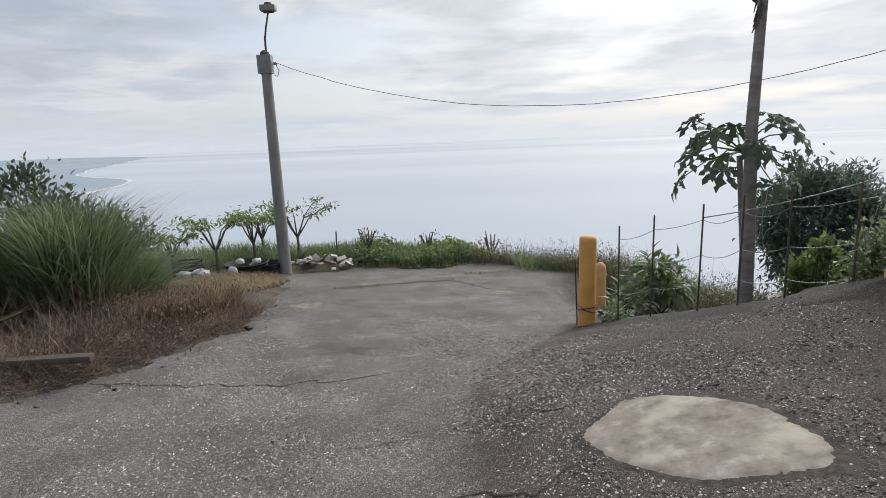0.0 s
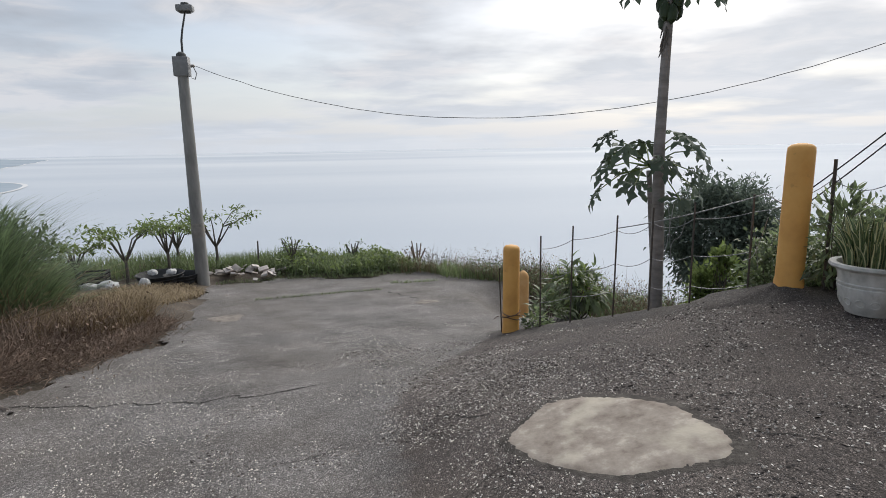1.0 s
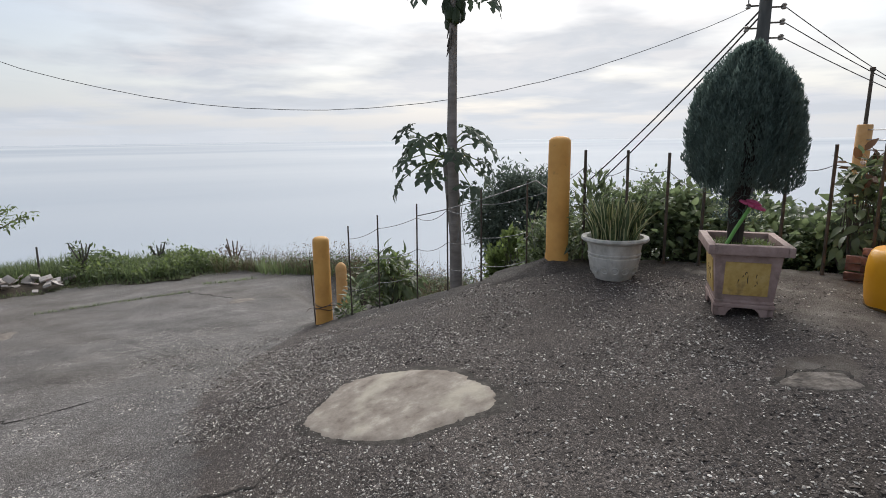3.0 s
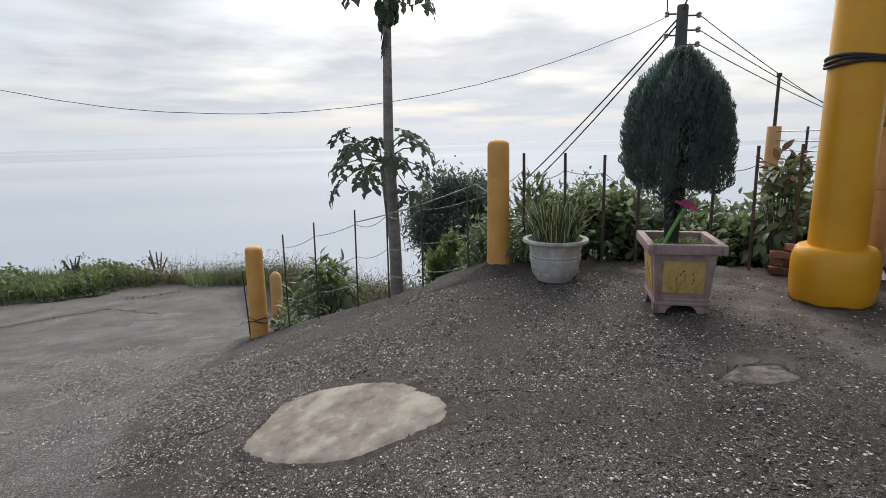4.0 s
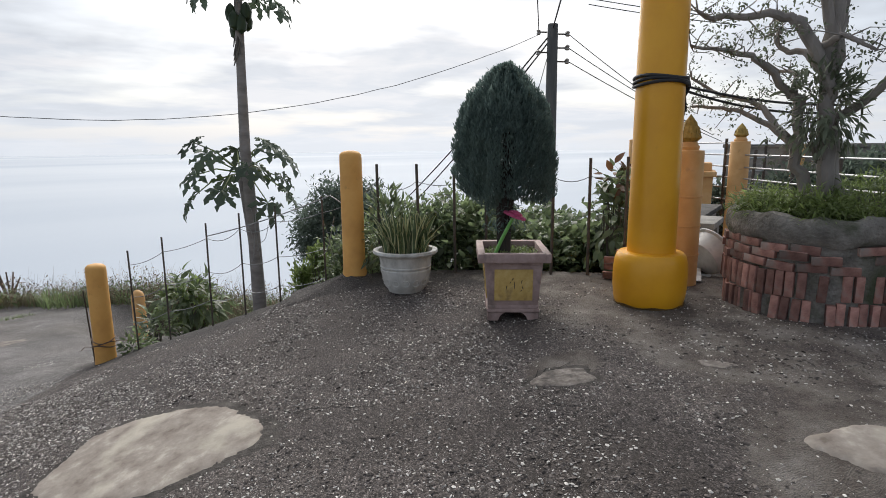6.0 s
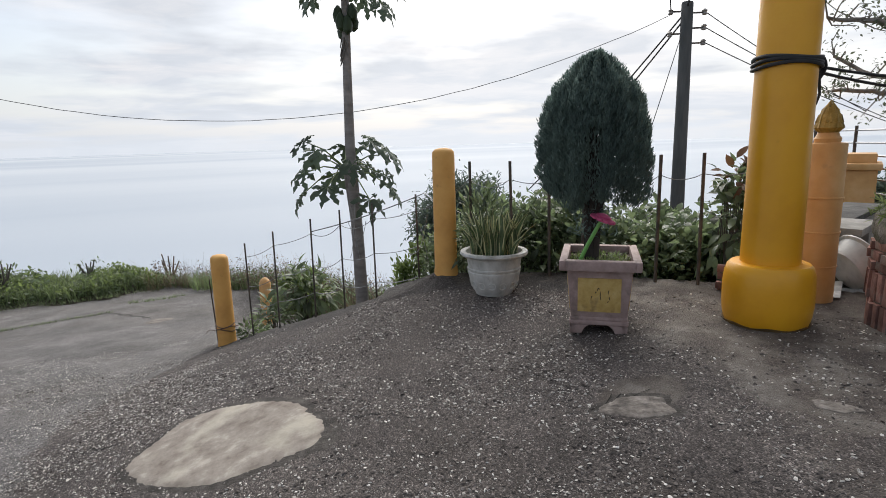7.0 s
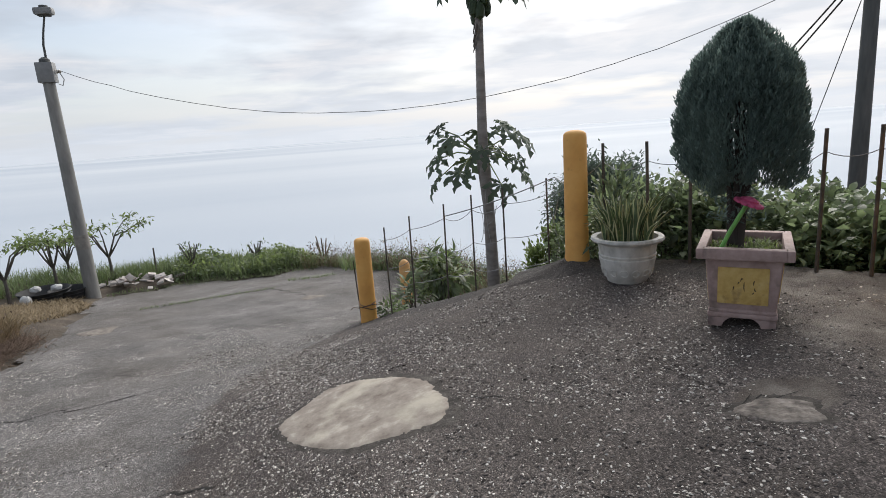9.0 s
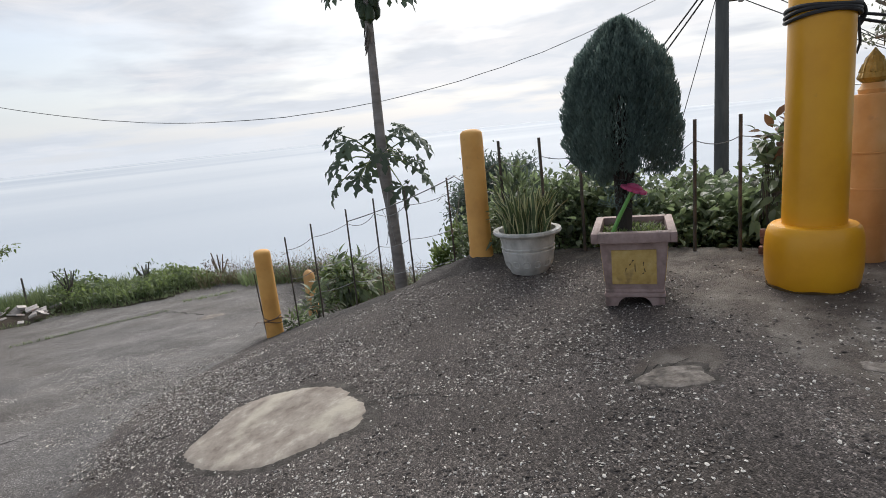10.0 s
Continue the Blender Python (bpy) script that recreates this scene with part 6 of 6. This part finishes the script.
# ---- cement patches ----
def patch(name, cx, cy, rx, ry, turn, mat, label, lift=0.012, wob=0.07, rings=10, segs=72):
    """An uneven flat skin of cement that follows the paving."""
    bm = bmesh.new()
    c, s = math.cos(radians(turn)), math.sin(radians(turn))
    rows = []
    for j in range(1, rings + 1):
        t = j / rings
        row = []
        for i in range(segs):
            a = 2 * math.pi * i / segs
            ca, sa = math.cos(a), math.sin(a)
            k = t * (1 + wob * math.sin(3 * a + cx * 5) + wob * 0.7 * math.sin(5 * a + cy * 3) + wob * (0.5 * noise.noise(Vector((3.1 * ca, 3.1 * sa, cx))) + 0.45 * noise.noise(Vector((8 * ca, 8 * sa, cx))) + 0.5 * noise.noise(Vector((19 * ca, 19 * sa, cy))) + 0.4 * noise.noise(Vector((41 * ca, 41 * sa, cy)))))
            px, py = rx * k * math.cos(a), ry * k * math.sin(a)
            x, y = cx + c * px - s * py, cy + s * px + c * py
            z = float(paving_z(np.float64(x), np.float64(y))) + lift * (1 - t ** 10) - 0.006 * (j == rings) + 0.003 * noise.noise(Vector((6 * x, 6 * y, 0))) * (1 - t ** 6) + 0.0015 * noise.noise(Vector((23 * x, 23 * y, 3))) * (1 - t ** 6)
            row.append(bm.verts.new((x, y, z)))
        rows.append(row)
    mid = bm.verts.new((cx, cy, float(paving_z(np.float64(cx), np.float64(cy))) + lift))
    for i in range(segs):
        bm.faces.new((mid, rows[0][i], rows[0][(i + 1) % segs]))
    for a, b in zip(rows, rows[1:]):
        for i in range(segs):
            j = (i + 1) % segs
            bm.faces.new((a[i], b[i], b[j], a[j]))
    return tagged(part(name, bm, mat), label, "cement patch", kind="structure")


PATCH = material("trowelled_cement", [(0.19, 0.158, 0.132), (0.285, 0.247, 0.21), (0.355, 0.312, 0.266), (0.50, 0.45, 0.385)], 9.0, 1.0, 0.5, 60, spec=0.15, detail=15, bump_dist=0.004, stain=((0.50, 0.455, 0.375), 3.2, 0.54))
RIM = material("grimy_cement_rim", [(0.05, 0.044, 0.038), (0.085, 0.075, 0.065), (0.14, 0.126, 0.11)], 22, 0.95, 0.9, 120, detail=12, stain=((0.045, 0.039, 0.034), 6, 0.5))
OLD_PATCH = material("old_cement", [(0.105, 0.09, 0.078), (0.215, 0.188, 0.162), (0.36, 0.322, 0.285)], 22, 0.95, 1.0, 60, detail=12, stain=((0.065, 0.057, 0.05), 7, 0.55))
patch("cement_rim", 0.975, 3.635, 0.70, 0.475, 131, RIM, "thin grimy cement smear round the patch", 0.004, 0.075, 12, 160)
patch("cement_patch", 0.965, 3.64, 0.63, 0.425, 131, PATCH, "pale trowelled cement patch on the dark asphalt", 0.010, 0.055, 12, 160)
patch("cement_rim", 2.61, 2.13, 0.21, 0.15, 130, RIM, "cracked dark rim of a small patch", 0.003, 0.10)
patch("cement_patch", 2.60, 2.12, 0.17, 0.12, 130, OLD_PATCH, "small worn cement patch on the asphalt", 0.008, 0.08)
patch("cement_patch", 3.28, 1.62, 0.10, 0.055, 120, OLD_PATCH, "small pale cement scab by the column", 0.006, 0.1)
patch("cement_patch", 2.91, 0.82, 0.25, 0.17, 130, PATCH, "pale cement patch near the brick bed", 0.012, 0.09)
patch("cement_patch", -2.75, 10.4, 0.30, 0.36, 10, OLD_PATCH, "pale worn patch on the road", 0.006, 0.1)
patch("cement_patch", 0.75, 11.1, 0.26, 0.22, 40, OLD_PATCH, "pale worn patch on the far road", 0.006, 0.1)

# vine wound round the low post
bm = bmesh.new()
for k in range(3):
    tube([(0.118 * math.cos(t * 1.0 + k), 0.118 * math.sin(t + k), 0.22 + 0.03 * k + 0.02 * math.sin(2 * t)) for t in np.linspace(0, 5.6, 20)] , 0.006, 5, bm)
tube([(0.11, -0.05, 0.25), (0.2, -0.08, 0.23), (0.28, -0.05, 0.26)], 0.004, 4, bm)
tube([(-0.11, -0.05, 0.22), (-0.2, -0.08, 0.26), (-0.24, -0.07, 0.22)], 0.004, 4, bm)
part("vine", bm, DEAD, post1, "dry vine")
for k, dx in enumerate((-0.094, -0.088)):
    tagged(part("stick", tube([(P1[0] + dx, P1[1] + 0.11, floor_z(*P1) - 0.1), (P1[0] + dx - 0.03, P1[1] + 0.12, floor_z(*P1) + 0.82 - 0.1 * k)], 0.006, 6), BARK_DARK), "thin dark stick leaning by the yellow post", "stick", "sticks by the post")

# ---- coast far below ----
# land colour paled and blued to paint in the distance haze
COAST = material("coast_painted_haze", [(0.26, 0.32, 0.375), (0.31, 0.37, 0.425), (0.37, 0.425, 0.47)], 0.01, 0.95, 0)
SURF = material("surf", [(0.62, 0.63, 0.63), (0.72, 0.73, 0.73)], 0.05, 0.8, 0)


def coast_x(y):
    """The shoreline of the far coast: a low cape, then a bay."""
    return np.interp(y, [300, 640, 760, 870, 960, 1080, 1400, 1800, 2400, 3150, 3600], [-330, -385, -415, -462, -560, -690, -850, -1010, -1250, -1560, -2050])


ys = np.concatenate([np.linspace(300, 1400, 160), np.linspace(1420, 3600, 60)])
bm, prev, sbm, sprev = bmesh.new(), None, bmesh.new(), None
for yv in ys:
    xv = float(np.mean([coast_x(yv + d) for d in (-90, -60, -30, 0, 30, 60, 90)])) + 5 * math.sin(yv / 61) + 2 * math.sin(yv / 27)
    now = [bm.verts.new((q, yv, SEA_Z + h)) for q, h in ((xv, 0.3), (xv - 25, 1.0), (xv - 300, 4.0 + 2 * math.sin(yv / 60)), (xv - 1500, 9.0), (-3000, 12.0))]
    snow = [sbm.verts.new((xv + q, yv, SEA_Z + 0.6)) for q in (-3, 4 + 2 * math.sin(yv / 45))]
    if prev:
        for i in range(4):
            bm.faces.new((prev[i], now[i], now[i + 1], prev[i + 1]))
        sbm.faces.new((sprev[0], sprev[1], snow[1], snow[0]))
    prev, sprev = now, snow
coast = tagged(part("coast", bm, COAST), "distant low coast with a bay, haze painted into its colour", "coast", kind="structure")
surf = tagged(part("surf_line", sbm, SURF), "thin white surf line along the far coast", "surf", kind="structure")


# ---- seams and cracks in the road ----
CRACK = material("crack_dirt", [(0.015, 0.014, 0.012), (0.03, 0.027, 0.022)], 20, 0.95, 0)


def crack(way, width, label):
    """A dark open crack that wanders along a way over the paving."""
    pts = []
    for (x0, y0), (x1, y1) in zip(way, way[1:]):
        m = max(4, int(math.hypot(x1 - x0, y1 - y0) / 0.07))
        pts += [(x0 + (x1 - x0) * i / m, y0 + (y1 - y0) * i / m) for i in range(m)]
    bm, prev = bmesh.new(), None
    for i, (x, y) in enumerate(pts):
        dx = 0.03 * math.sin(i * 0.9 + x) + rng.normal() * 0.012
        w = width * rng.uniform(0.25, 1.0) * min(1, 0.2 + i / 4, 0.2 + (len(pts) - i) / 4)
        x, y = x + dx, y + dx
        now = [bm.verts.new((x + s * w * 0.3, y + s * w * 0.7, float(paving_z(np.float64(x), np.float64(y + s * w * 0.7))) + 0.004)) for s in (-1, 1)]
        if prev:
            bm.faces.new((prev[0], prev[1], now[1], now[0]))
        prev = now
    return tagged(part("crack", bm, CRACK), label, "crack", kind="structure")


crack([(-3.9, 6.1), (-2.85, 5.92), (-1.89, 5.78), (-1.16, 5.85), (-0.75, 6.1)], 0.022, "dark crack across the worn road")
crack([(-2.7, 12.5), (-1.9, 12.9), (-1.38, 13.13), (-0.11, 13.2), (0.5, 11.8), (0.62, 11.3)], 0.05, "weed-grown seam in the far road")
crack([(-0.75, 3.2), (-0.35, 3.55), (0.1, 3.45), (0.42, 3.7)], 0.016, "thin crack running to the cement patch")
crack([(0.6, 4.15), (0.2, 4.5), (-0.3, 4.6)], 0.014, "thin crack beside the cement patch")
stuff("grass_tufts", blades(260, strip(-2.7, 0.0, lambda x: 12.5 + 0.28 * (x + 2.7), 0.12, lambda x, y: paved(x, y)), 0.07, 0.012, 0.06), GRASS, "grass growing in a road seam", "grass")
stuff("grass_tufts", blades(160, strip(0.2, 1.4, lambda x: 14.3 + 0 * x, 0.25, lambda x, y: paved(x, y)), 0.09, 0.012, 0.08), GRASS, "grass tuft on the far road", "grass")
stuff("dead_brush", brush(900, disc(-4.75, 6.25, 0.55, 0.30, soil_z), 0.22, 0.006, 0.25), DEAD, "dead twigs and litter at the road edge", "brush")


def verge_xy(n):
    return np.stack([rng.normal(-4.5, 0.45, n), rng.normal(6.3, 0.35, n)], -1)


pebbles(260, verge_xy, (0.012, 0.05), STONE, "gravel", "broken stones and clods at the road edge", 2.0)


def edge_strip(n):
    y = rng.uniform(5.6, 10.2, n)
    x = left_edge(y) - 0.32 + rng.normal(0, 0.20, n)
    return np.stack([x, y, soil_z(x, y)], -1)


stuff("dead_brush", brush(4200, edge_strip, 0.24, 0.004, 0.3), DEAD, "dead twigs strewn along the road edge", "brush")
q = edge_strip(700) + np.stack([np.zeros(700), np.zeros(700), rng.uniform(0.0, 0.06, 700)], -1)
stuff("dead_leaves", leaves(q, random_dirs(700, 0.2), leaf_shape(0.05, 0.025, 0.4, 0.3, 2), (0.5, 1.2), 0.6), DEAD, "withered leaf litter along the road edge", "leaves")
n = 4600
x = rng.uniform(-2.9, 3.0, n)
y = end_y(x) + rng.uniform(0.1, 2.2, n)
p = np.stack([x, y, soil_z(x, y) + rng.uniform(0.10, 0.38, n) * (1 + 0.35 * np.sin(2.1 * x + 1))], -1)
stuff("creeper", leaves(p, random_dirs(n, 0.7), leaf_shape(0.10, 0.05, 0.15, 0.25), (0.6, 1.2), 0.5), LEAF_LIGHT, "fresh green shoots over the bank", "creeper")


# rough weeds where the road's end curls round behind the fence
def bank(depth, lift=0.0):
    def base(n):
        y = 9.3 + 7.6 * rng.uniform(0, 1, n) ** 0.8
        x = np.interp(y, [9.0, 9.6, 10.6, 11.5, 12.4, 14.3, 15.9, 17.0], [4.6, 4.4, 4.2, 3.8, 3.05, 2.45, 1.7, 0.9])
        d = rng.uniform(0, 1, n) * depth
        x, y = x + 0.85 * d + 0.1 * np.sin(3 * y), y + 0.5 * d
        return np.stack([x, y, soil_z(x, y) + rng.uniform(0, 1, n) * lift], -1)
    return base


stuff("dry_weeds", brush(5200, bank(2.2, 0.25), 0.55, 0.004, 1.6), DEAD, "fuzzy brown dry weeds on the bank behind the fence", "weeds")
stuff("weeds", blades(3200, bank(2.0), 0.5, 0.016, 0.3), GRASS, "green weeds on the bank behind the fence", "weeds")
stuff("dry_weeds", blades(1300, bank(2.2), 0.62, 0.010, 0.3), STRAW, "straw-coloured stalks on the bank behind the fence", "weeds")
p = bank(2.0, 0.55)(5200)
stuff("creeper", leaves(p, random_dirs(5200, 0.4), leaf_shape(0.075, 0.035, 0.15, 0.25, 2), (0.6, 1.2), 0.5), LEAF_MID, "small-leaved creeper over the bank behind the fence", "creeper")
p = bank(2.0, 0.8)(3000)
stuff("dry_seed_heads", leaves(p, random_dirs(3000, 0.7), leaf_shape(0.06, 0.025, 0.1, 0.2, 2), (0.5, 1.1), 0.5), STRAW, "pale seed heads over the bank behind the fence", "weeds")


# hairline cracks round and in the cement patches
crack([(0.55, 3.95), (0.75, 3.85), (0.95, 3.55), (1.2, 3.4)], 0.006, "hairline crack in the cement patch")
crack([(2.38, 2.0), (2.48, 2.22), (2.66, 2.28), (2.82, 2.18)], 0.012, "crack round the small cement patch")
crack([(1.75, 3.0), (1.6, 3.3), (1.75, 3.6), (1.7, 3.95)], 0.012, "thin crack in the dark shoulder")
